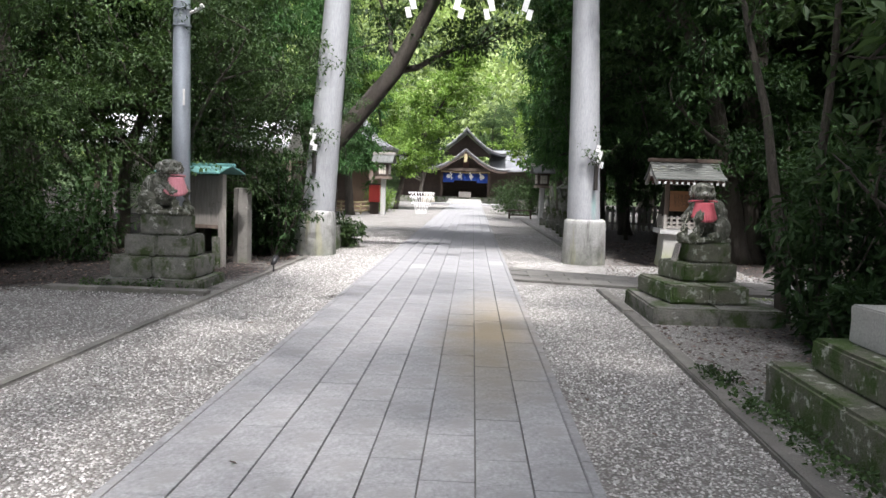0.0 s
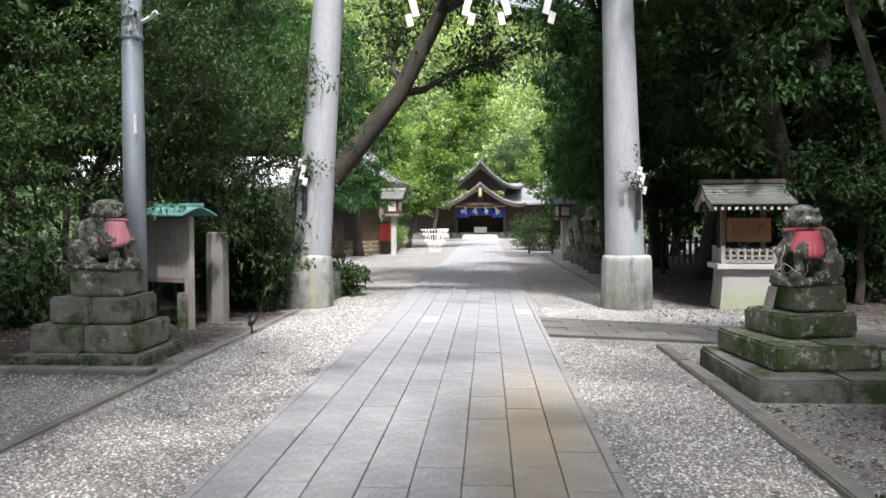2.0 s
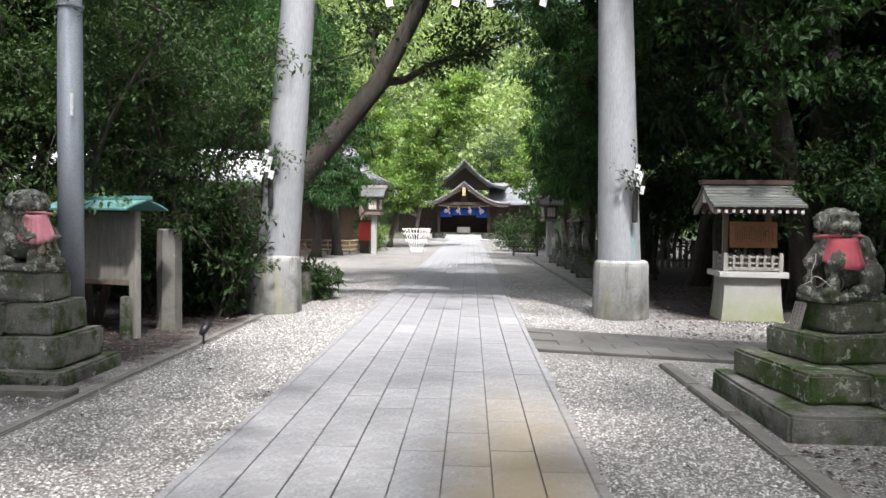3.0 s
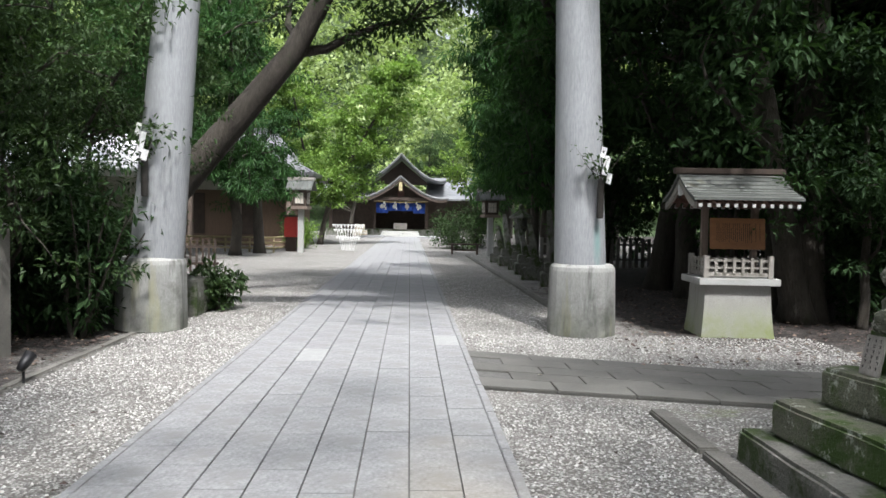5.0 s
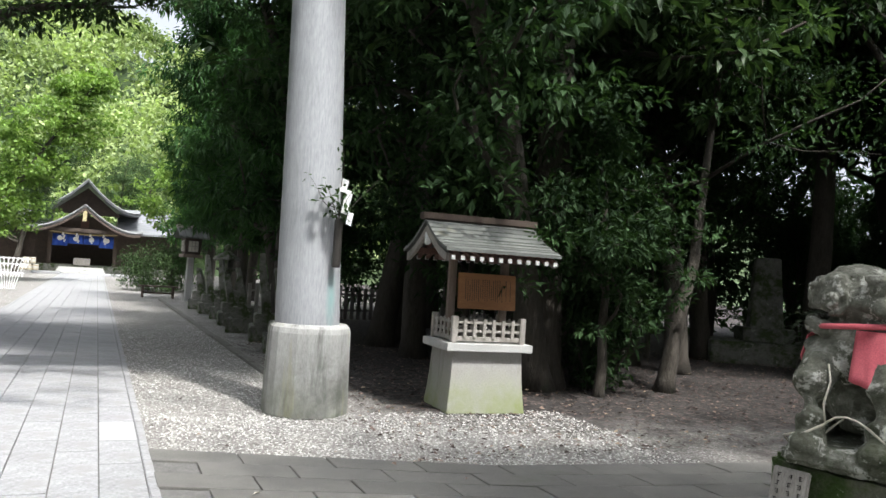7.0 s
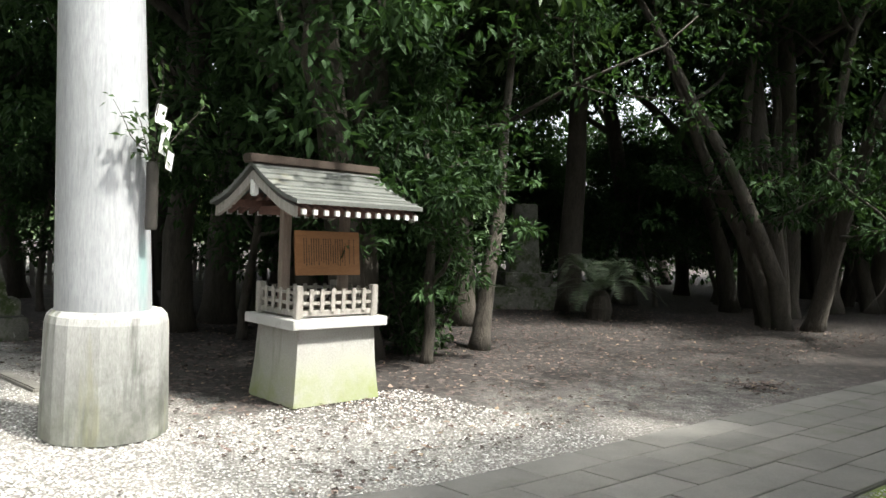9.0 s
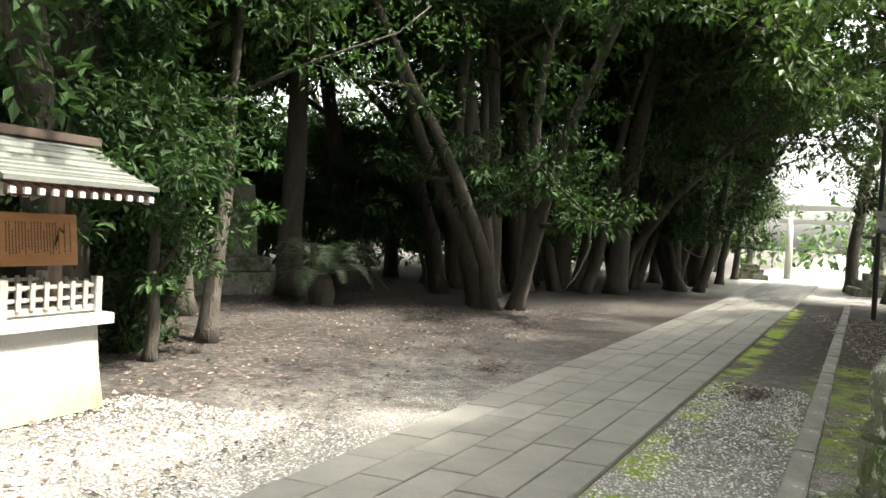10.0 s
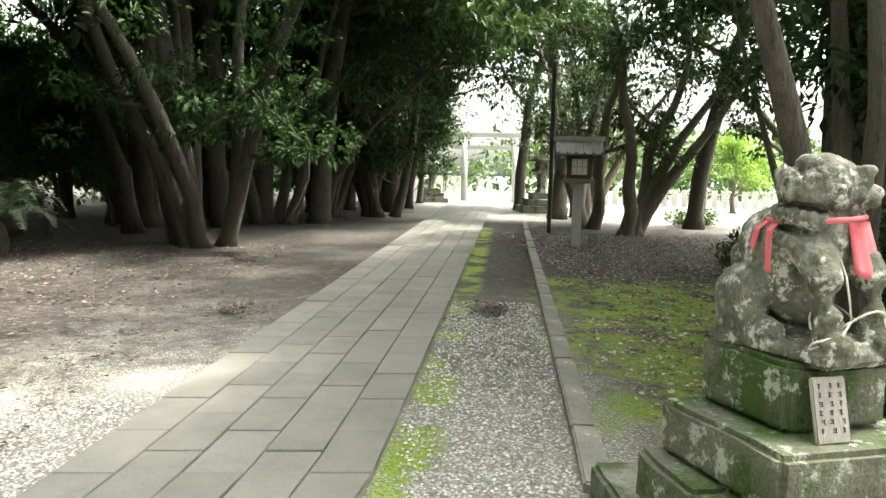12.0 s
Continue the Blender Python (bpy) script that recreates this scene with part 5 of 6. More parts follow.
# ---- trees ----
def T(kind, seed, x, y, turn=0, src={}):
    """Plants a tree of a kind; repeats are copies of a few grown ones, turned and placed."""
    key = (kind, seed % 3)
    if key not in src:
        s = seed % 3 + 10 * len(kind)
        if kind == "forest":
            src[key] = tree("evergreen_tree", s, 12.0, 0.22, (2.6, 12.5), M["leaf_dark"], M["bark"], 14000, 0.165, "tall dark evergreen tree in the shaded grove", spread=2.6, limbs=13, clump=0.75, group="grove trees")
        # tall, canopy and broad: added light blockers, their crowns mostly out of view
        elif kind == "tall":
            src[key] = tree("tall_evergreen", s, 14.0, 0.26, (7.0, 14), M["leaf_mid"], M["bark"], 9500, 0.34, "very tall evergreen, added so its high crown shades the path", spread=4.2, limbs=16, clump=1.0, group="tall shade trees")
        elif kind == "canopy":
            src[key] = tree("canopy_tree", s, 13.0, 0.3, (7.4, 12.5), M["leaf_mid"], M["bark"], 10500, 0.34, "great tree added to block light, its boughs arching over the path", spread=5.6, limbs=18, clump=1.2, group="arching shade trees", twist=0.05)
        elif kind == "broad":
            src[key] = tree("broad_shade_tree", s, 11.5, 0.26, (6.6, 11.0), M["leaf_mid"], M["bark"], 15000, 0.36, "broad tree added to keep skylight off the side path", spread=7.2, limbs=20, clump=1.3, group="arching shade trees", twist=0.05)
        elif kind == "underl":
            src[key] = tree("young_broadleaf", s, 4.4, 0.06, (0.9, 4.8), M["leaf_mid"], M["bark"], 10000, 0.085, "young green broadleaf with thin stems", spread=1.7, limbs=10, clump=0.5, group="young trees", trunks=2)
        elif kind == "under":
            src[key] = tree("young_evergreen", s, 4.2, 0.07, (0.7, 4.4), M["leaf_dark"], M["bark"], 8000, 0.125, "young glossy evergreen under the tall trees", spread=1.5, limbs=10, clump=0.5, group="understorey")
        elif kind == "mid":
            src[key] = tree("broadleaf_tree", s, 8.0, 0.16, (1.8, 8.2), M["leaf_mid"], M["bark"], 16000, 0.125, "leafy mid-green broadleaf tree with dark trunk", spread=2.4, limbs=12, clump=0.7, group="green trees")
        elif kind == "bright":
            src[key] = tree("maple_tree", s, 9.5, 0.14, (2.0, 10.0), M["leaf_bright"], M["bark"], 13000, 0.19, "sunlit yellow-green maple near the shrine", spread=2.3, limbs=14, clump=0.75, group="maples", width=0.7)
        elif kind == "conifer":
            src[key] = tree("conifer_tree", s, 11.0, 0.19, (1.6, 11.2), M["leaf_conifer"], M["bark"], 15000, 0.26, "dark drooping conifer beside the court", spread=2.4, limbs=18, clump=0.62, group="conifers", width=0.22, droop=0.8, flat=0.45)
        elif kind == "open":
            src[key] = tree("spreading_tree", s, 6.5, 0.2, (2.4, 6.8), M["leaf_mid"], M["bark_pale"], 6500, 0.16, "open-crowned tree with many slender trunks", trunks=4, spread=2.4, limbs=12, clump=0.6, group="open trees", twist=0.18)
        elif kind == "clump":
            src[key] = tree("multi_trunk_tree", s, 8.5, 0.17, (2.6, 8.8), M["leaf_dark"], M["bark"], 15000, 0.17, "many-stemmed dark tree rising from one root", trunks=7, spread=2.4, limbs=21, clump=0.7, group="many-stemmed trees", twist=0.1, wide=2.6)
        src[key].matrix_basis = pose(x, y, 0, 0, 0, turn)
        return src[key]
    k = 0.85 + 0.3 * ((seed * 37 % 17) / 17)
    o = copy_thing(src[key], pose(x, y, 0, 0, 0, turn))
    o.scale = (k, k, k * (0.95 + 0.1 * (seed % 2)))
    return o


grove = random.Random(11)
# the dark grove north of the side path
spots = [(6.6, 19.8), (8.2, 21.8), (10.6, 20.5), (5.6, 22.6), (7.4, 25.2), (10.2, 24.2), (12.8, 26.0), (16.2, 25.6), (6.0, 28.4), (9.2, 29.2), (13.4, 30.2), (17.5, 30.2), (20.6, 27.0), (22.4, 22.6), (28.0, 26.0), (26.0, 19.6), (30.0, 20.0), (34.0, 25.0), (12.0, 35.0), (38.0, 20.0), (6.7, 18.9), (24.0, 30.0)]
for i, (x, y) in enumerate(spots):
    T("forest", i, x + grove.uniform(-0.5, 0.5), y + grove.uniform(-0.5, 0.5), grove.uniform(0, 360))
for i, (x, y) in enumerate([(20.0, 20.2), (23.2, 19.6), (26.2, 18.4), (29.2, 17.4), (32.2, 16.6), (35.2, 16.0), (24.4, 21.8), (28.2, 20.2), (33.0, 18.8), (18.2, 22.4), (21.4, 24.6), (37.6, 16.8), (17.4, 20.6), (7.0, 19.7), (8.1, 20.1), (6.2, 21.0), (9.6, 22.5), (11.5, 22.8), (8.4, 24.0), (5.2, 25.5), (17.0, 23.8), (20.5, 24.0), (24.5, 23.5), (14.6, 28.2), (28.5, 22.5), (11.0, 27.5), (19.0, 29.5), (22.5, 27.2)]):
    T("under", i, x, y, i * 57)
# many-stemmed tree and its neighbours by the side path
T("clump", 0, 15.8, 16.95, 20)
T("clump", 1, 22.0, 16.6, 130)
T("clump", 2, 26.4, 13.7, 250)
T("clump", 0, 33.0, 13.9, 80)
T("clump", 2, 25.6, 15.6, 40)
T("clump", 1, 38.0, 14.2, 10)
# tall crowns added for shade, most trunks hidden in the grove
for i, (x, y) in enumerate([(7.0, 20.4), (5.9, 24.0), (11.2, 24.8), (20.5, 17.6), (26.5, 15.6), (10.0, 21.6), (17.5, 21.5), (23.4, 4.2), (16.5, 3.2), (27.2, 7.6), (8.4, 20.6), (33.0, 8.0), (6.9, 22.8), (9.0, 22.6)]):
    T("tall", i + 2, x, y, i * 99)
# canopy and broad entries are added to darken the side path and grove floor
for i, (x, y, k) in enumerate([(23.6, 18.4, "clump"), (28.0, 16.2, "forest"), (30.0, 15.0, "forest"), (21.0, 20.5, "forest"), (18.2, 17.9, "canopy"), (22.6, 15.4, "canopy"), (10.2, 22.6, "canopy"), (14.6, 21.2, "canopy"), (20.2, 19.4, "canopy"), (15.9, 17.3, "broad"), (22.2, 16.9, "broad"), (26.6, 14.1, "broad"), (12.5, 5.7, "broad"), (29.5, 13.4, "canopy"), (13.0, 22.8, "forest"), (35.5, 14.6, "mid"), (32.5, 12.7, "mid"), (38.0, 12.1, "mid")]):
    T(k, i, x, y, i * 77)
# south side of the side path
for i, (x, y, k) in enumerate([(20.5, 7.2, "open"), (22.8, 7.5, "open"), (28.5, 6.4, "open"), (12.5, 4.0, "open"), (17.5, 2.4, "open"), (35.5, 5.0, "mid"), (44.0, 2.0, "mid"), (47.0, 13.0, "mid")]):
    T(k, i, x, y, i * 70)
# dense bank behind the east statue and monument
# canopy and tall entries are added for shade, crowns out of view
for i, (x, y, k) in enumerate([(5.6, 7.6, "under"), (6.6, 4.4, "forest"), (7.8, 0.8, "forest"), (6.4, -1.0, "forest"), (9.0, -1.5, "forest"), (6.6, -4.5, "forest"), (11.0, 1.0, "forest"), (12.0, -4.0, "forest"), (5.2, 9.0, "under"), (11.2, 6.6, "tall"), (5.0, 3.4, "canopy"), (9.3, 7.2, "canopy"), (11.9, 6.6, "canopy"), (14.6, 3.6, "canopy"), (6.5, 19.0, "canopy"), (5.2, -3.0, "canopy")]):
    T(k, i + 1, x, y, i * 83)
# west bank
# canopy and tall entries: high crowns added to keep sun off the approach
for i, (x, y, k) in enumerate([(-6.6, 17.4, "mid"), (-8.4, 15.2, "mid"), (-9.8, 18.6, "forest"), (-7.2, 20.6, "forest"), (-10.4, 13.0, "mid"), (-12.4, 16.4, "forest"), (-9.2, 9.8, "mid"), (-12.0, 10.0, "forest"), (-5.4, 18.4, "underl"), (-4.15, 16.6, "underl"), (-4.7, 15.6, "underl"), (-6.2, 16.2, "underl"), (-5.8, 20.4, "underl"), (-7.2, 14.2, "underl"), (-8.0, 12.4, "underl"), (-12.6, 21.6, "forest"), (-8.6, 23.4, "mid"), (-13.5, 5.5, "forest"), (-10.8, 4.5, "mid"), (-12.0, 0.0, "forest"), (-11.0, -5.0, "forest"), (-15.5, 12.5, "forest"), (-16.0, 19.0, "forest"), (-14.0, 25.5, "forest"), (-3.6, 18.3, "underl"), (-4.8, 17.4, "underl"), (-6.2, 5.0, "canopy"), (-8.0, 3.0, "tall"), (-8.2, 16.8, "tall"), (-6.4, 23.0, "tall")]):
    T(k, i, x, y, i * 61)
# round the court
for i, (x, y, k) in enumerate([(5.4, 31.0, "conifer"), (4.9, 34.6, "conifer"), (6.2, 39.5, "conifer"), (5.2, 44.5, "conifer"), (7.0, 48.5, "conifer"), (4.6, 27.6, "conifer"), (8.0, 36.0, "forest"), (10.0, 43.0, "forest"), (6.5, 54.0, "mid"), (8.5, 58.5, "mid"), (4.2, 50.5, "bright"), (-3.9, 46.0, "bright"), (-5.6, 52.5, "bright"), (-3.4, 58.5, "mid"), (-5.5, 34.6, "conifer"), (-5.0, 36.4, "conifer"), (-7.6, 33.4, "conifer"), (-9.8, 37.5, "conifer"), (-11.0, 50.0, "mid"), (-14.0, 44.0, "forest"), (-13.0, 34.0, "forest"), (-9.0, 62.0, "mid"), (8.0, 64.5, "mid"), (-12.0, 57.0, "bright"), (11.5, 52.0, "forest"), (13.0, 60.0, "forest")]):
    T(k, i, x, y, i * 47)
for i, (x, y) in enumerate([(-9, 78), (-4, 80), (2, 79), (8, 78), (13, 75), (-15, 74), (-18, 66), (17, 68), (5, 84), (-7, 86)]):
    T("mid", i + 3, x, y, i * 31)
# old leaning camphor over the west pillar
tree("camphor_tree", 77, 9, 0.36, (5.2, 9.5), M["leaf_mid"], M["bark"], 16000, 0.15, "old leaning camphor tree with a thick dark trunk",
     path=[(0, 0, -0.05), (0.15, 0, 0.7), (0.75, 0.05, 1.7), (1.75, 0.1, 2.9), (2.8, 0.15, 4.2), (3.7, 0.1, 5.9), (4.3, 0.0, 7.8), (4.5, 0, 9.0)], place=(-4.3, 20.9, 0), spread=3.4, limbs=10, clump=0.8)
# stems of the thicket behind the east statue
for i, (x, y, r0, way) in enumerate([(4.2, 11.15, 0.085, [(0, 0, -0.05), (-0.04, 0.06, 0.8), (-0.12, 0.24, 1.65), (-0.14, 0.5, 2.4), (-0.3, 0.95, 3.6), (-0.5, 1.3, 5.2), (-0.6, 1.5, 8.0)]),
                                     (4.42, 10.78, 0.075, [(0, 0, -0.05), (0.03, 0.02, 0.9), (-0.05, 0.05, 1.9), (0.04, 0.1, 3.0), (0.1, 0.2, 4.8), (0.1, 0.3, 8.2)]),
                                     (5.25, 10.35, 0.08, [(0, 0, -0.05), (-0.05, 0.1, 1.0), (0.02, 0.15, 2.0), (-0.03, 0.3, 3.2), (0.0, 0.4, 5.0), (0.1, 0.5, 8.0)]),
                                     (4.75, 9.6, 0.06, [(0, 0, -0.05), (0.02, 0.0, 1.0), (-0.04, 0.05, 2.2), (0.02, 0.02, 3.6), (0.1, 0.0, 7.6)])]):
    tree("slender_tree", 140 + i, 8, r0, (4.4, 8.6), M["leaf_mid"], M["bark"], 1500, 0.14, "slender grey-brown trunk rising behind the mossy pedestal", path=way, place=(x, y, 0), spread=1.7, limbs=8, clump=0.6, group="thicket stems")
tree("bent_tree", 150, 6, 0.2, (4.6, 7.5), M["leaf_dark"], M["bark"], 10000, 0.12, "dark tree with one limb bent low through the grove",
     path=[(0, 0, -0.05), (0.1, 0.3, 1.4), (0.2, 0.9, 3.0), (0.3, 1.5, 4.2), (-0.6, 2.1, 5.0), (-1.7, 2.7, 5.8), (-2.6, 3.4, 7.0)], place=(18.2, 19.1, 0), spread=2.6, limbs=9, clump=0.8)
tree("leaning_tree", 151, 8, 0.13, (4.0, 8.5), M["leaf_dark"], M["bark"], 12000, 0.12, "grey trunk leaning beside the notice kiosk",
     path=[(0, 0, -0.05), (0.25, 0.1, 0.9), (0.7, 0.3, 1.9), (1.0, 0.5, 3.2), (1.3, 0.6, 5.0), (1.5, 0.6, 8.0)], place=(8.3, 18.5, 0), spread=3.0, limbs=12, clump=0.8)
tree("overhanging_sapling", 152, 3, 0.03, (1.6, 3.0), M["leaf_mid"], M["bark"], 320, 0.15, "thin sapling bending its leaves over the monument",
     path=[(0, 0, -0.05), (-0.1, -0.5, 1.3), (-0.5, -1.6, 2.3), (-0.95, -2.7, 2.75)], place=(3.75, 8.15, 0), spread=0.7, limbs=6, clump=0.3)
T("under", 4, 6.9, 18.15, 140)
tree("tall_tree", 80, 9, 0.1, (4.2, 9), M["leaf_mid"], M["bark_pale"], 7000, 0.16, "slender grey-brown trunk behind the statue", place=(8.2, 7.6, 0), spread=2.0, limbs=8, clump=0.7, twist=0.06)
tree("slender_tree", 81, 6, 0.08, (3.6, 6.5), M["leaf_mid"], M["bark_pale"], 3500, 0.14, "slender pale leaning stem with few leaves", path=[(0, 0, -0.05), (0, 0.35, 1.2), (0, 0.9, 2.8), (0, 1.35, 4.2), (0, 1.7, 6)], place=(13.4, 6.3, 0), spread=1.6, limbs=6, clump=0.6)
for i, (x, y, reach) in enumerate([(23.6, 15.4, 4.6), (30.5, 14.2, 4.4)]):
    tree("arching_tree", 90 + i, 8, 0.16, (3.9, 8.2), M["leaf_mid"], M["bark"], 9500, 0.17, "leaning tree whose boughs arch over the side path",
         path=[(0, 0, -0.05), (0.1, -0.3, 1.2), (0.1, -reach * 0.3, 2.8), (0, -reach * 0.65, 4.4), (0.1, -reach * 0.9, 5.8), (0.1, -reach, 7.4)], place=(x, y, 0), spread=3.4, limbs=12, clump=0.75, group="arching trees")
tree("garden_tree", 82, 3.2, 0.12, (1.0, 3.4), M["leaf_bright"], M["bark_pale"], 7000, 0.16, "low sunlit tree in the bright court", place=(35.0, -2.2, 0), spread=2.3, limbs=9, clump=0.6)

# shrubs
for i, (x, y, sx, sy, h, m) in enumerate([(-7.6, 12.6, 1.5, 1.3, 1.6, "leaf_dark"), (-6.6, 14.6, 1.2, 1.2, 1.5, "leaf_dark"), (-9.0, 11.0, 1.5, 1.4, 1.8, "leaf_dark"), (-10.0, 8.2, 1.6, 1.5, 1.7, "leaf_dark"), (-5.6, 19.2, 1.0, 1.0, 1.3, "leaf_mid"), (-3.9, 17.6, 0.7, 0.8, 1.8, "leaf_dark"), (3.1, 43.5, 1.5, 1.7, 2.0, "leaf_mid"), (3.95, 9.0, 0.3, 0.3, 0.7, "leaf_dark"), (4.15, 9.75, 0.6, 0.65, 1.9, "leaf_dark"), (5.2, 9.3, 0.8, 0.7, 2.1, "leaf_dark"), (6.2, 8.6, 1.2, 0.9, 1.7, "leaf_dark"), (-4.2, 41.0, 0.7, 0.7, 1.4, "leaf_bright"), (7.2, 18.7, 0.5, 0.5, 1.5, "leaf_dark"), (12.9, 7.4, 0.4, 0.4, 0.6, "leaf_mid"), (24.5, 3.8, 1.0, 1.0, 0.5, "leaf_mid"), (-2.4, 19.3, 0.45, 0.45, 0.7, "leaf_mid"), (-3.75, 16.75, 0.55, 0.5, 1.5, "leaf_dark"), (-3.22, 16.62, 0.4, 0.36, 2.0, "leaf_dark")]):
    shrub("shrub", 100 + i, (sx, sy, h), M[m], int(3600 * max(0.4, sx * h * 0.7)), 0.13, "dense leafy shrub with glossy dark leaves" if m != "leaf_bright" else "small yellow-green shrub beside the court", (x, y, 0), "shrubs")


def cycad():
    rng = np.random.default_rng(9)
    e = thing("cycad", (13.5, 19.8, 0), 0, "spreading cycad with arching feathery fronds", "cycad")
    bm = nb()
    turned(bm, [(0.22, -0.05), (0.26, 0.2), (0.2, 0.45), (0.1, 0.55)], 12)
    part("trunk", bm, M["bark"], e)
    for k in range(34):
        a, up = k * 2.399, rng.uniform(0.25, 1.0)
        ln = rng.uniform(1.0, 1.5)
        pts = []
        for i in range(9):
            f = i / 8
            r = ln * f * (1.0 - 0.25 * up * f)
            pts.append(Vector((math.cos(a) * r, math.sin(a) * r, 0.5 + up * 1.35 * math.sin(f * 1.9) * 0.75 - 0.55 * f * f)))
        verts, quads = [], []
        sd = Vector((-math.sin(a), math.cos(a), 0))
        for i in range(28):
            f = 0.12 + 0.88 * i / 28
            j = min(int(f * 8), 7)
            p = pts[j].lerp(pts[j + 1], f * 8 - j)
            d = (pts[j + 1] - pts[j]).normalized()
            w = 0.2 * math.sin(math.pi * (0.1 + 0.85 * f)) + 0.03
            for s in (-1, 1):
                tip = p + (sd * s * 0.9 + d * 0.55 + Vector((0, 0, 0.12))) * w
                b = len(verts)
                verts += [p, p + d * 0.018, tip, p - d * 0.004]
                quads.append((b, b + 1, b + 2, b + 3))
        f = new("frond", raw("frond", [list(v) for v in verts], quads, M["cycad"]))
        f.parent = e


cycad()


# ---- wooded hill behind the shrine ----
def hill_height(x, y):
    d = max(0.0, y - 82)
    h = 60 * (1 - math.exp(-(d / 55) ** 1.4))
    h *= 0.55 + 0.45 / (1 + math.exp((x - 6) / 14))
    return h + 2.5 * noise.noise((x * 0.05, y * 0.05, 1.0)) * min(1, d / 20)


def hill():
    bm = nb()
    xs, ys = [-140 + 10 * i for i in range(29)], [78 + 8 * j for j in range(20)]
    g = [[bm.verts.new((x, y, hill_height(x, y) - 0.3)) for x in xs] for y in ys]
    for a, b in zip(g, g[1:]):
        for i in range(len(xs) - 1):
            bm.faces.new((a[i], a[i + 1], b[i + 1], b[i]))
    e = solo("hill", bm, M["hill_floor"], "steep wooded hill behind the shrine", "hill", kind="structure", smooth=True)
    rng = np.random.default_rng(3)
    n = 900
    x = rng.uniform(-62, 55, n)
    y = 84 + 80 * rng.uniform(0, 1, n) ** 1.25
    c, r = [], []
    for a, b in zip(x, y):
        z = hill_height(a, b)
        R = rng.uniform(2.2, 4.2)
        for k in range(13):
            th, up = rng.uniform(0, 6.28), rng.uniform(0.0, 1.0)
            h = math.sqrt(1 - up * up)
            c.append((a + R * h * math.cos(th), b + R * h * math.sin(th), z + 2.2 + R * 1.05 * up))
            r.append(R * rng.uniform(0.24, 0.42))
    v, q = leaves(rng, np.array(c), np.array(r), 120000, 0.72, 0.62, 0.3, 0.6)
    w = new("hillside_woods", raw("hillside_woods", v, q, M["leaf_hill"]))
    tagged(w, "dense sunlit woods covering the hillside", "woods", kind="stuff")


hill()


def far_woods():
    rng = np.random.default_rng(8)
    c, r = [], []
    for k in range(420):
        a = rng.uniform(0, 1)
        if k % 3 == 0:
            x, y = rng.uniform(52, 70), rng.uniform(-40, 45)
            if 4 < y < 12:
                continue
        elif k % 3 == 1:
            x, y = rng.uniform(-40, -18), rng.uniform(-30, 80)
        else:
            x, y = rng.uniform(-20, 50), rng.uniform(-40, -18)
        R = rng.uniform(1.5, 3.0)
        for j in range(5):
            c.append((x + rng.normal() * R, y + rng.normal() * R, rng.uniform(1.0, 4.0) if k % 3 == 0 else rng.uniform(1.5, 9)))
            r.append(R * 0.7)
    v, q = leaves(rng, np.array(c), np.array(r), 36000, 0.75, 0.6, 0.3, 0.9)
    w = new("distant_woods", raw("distant_woods", v, q, M["leaf_mid"]))
    tagged(w, "distant belt of trees round the precinct", "woods", kind="stuff")


far_woods()


def thicket():
    """Dark evergreen belt that closes the back of the grove."""
    rng = np.random.default_rng(14)
    c, r = [], []
    for k in range(170):
        f = k / 169
        x, y = 9 + 37 * f + rng.normal() * 1.4, 35 - 15.5 * f + rng.normal() * 1.4
        for j in range(4):
            c.append((x + rng.normal() * 0.6, y + rng.normal() * 0.6, rng.uniform(0.3, 6.0) ** 1.0))
            r.append(rng.uniform(0.6, 1.1))
    v, q = leaves(rng, np.array(c), np.array(r), 34000, 0.3, 0.6, 0.3, 0.8)
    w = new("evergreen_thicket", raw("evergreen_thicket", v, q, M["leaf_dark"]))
    tagged(w, "dark evergreen thicket behind the grove", "thicket", kind="stuff")


thicket()


def weeds():
    rng = np.random.default_rng(31)
    n = 130
    c = np.stack([rng.uniform(2.36, 2.6, n), rng.uniform(4.6, 8.4, n), rng.uniform(0.02, 0.07, n)], 1)
    c2 = np.stack([rng.uniform(-4.6, -3.1, 40), rng.uniform(11.6, 11.75, 40), rng.uniform(0.03, 0.1, 40)], 1)
    c = np.concatenate([c, c2])
    v, q = leaves(rng, c, np.full(len(c), 0.045), 1500, 0.04, 0.7, 0.1, 0.5)
    w = new("weeds", raw("weeds", v, q, M["leaf_mid"]))
    tagged(w, "low green weeds along the foot of the stones", "weeds", kind="stuff")


weeds()


# ---- kerbs and paving, last ----
def shared_box(name, sx, sy, h, mat, bevel=0.006, seed=0):
    bm = nb()
    box(bm, -sx / 2, sx / 2, -sy / 2, sy / 2, -0.06, h, bevel)
    return finish(bm, name, mat)


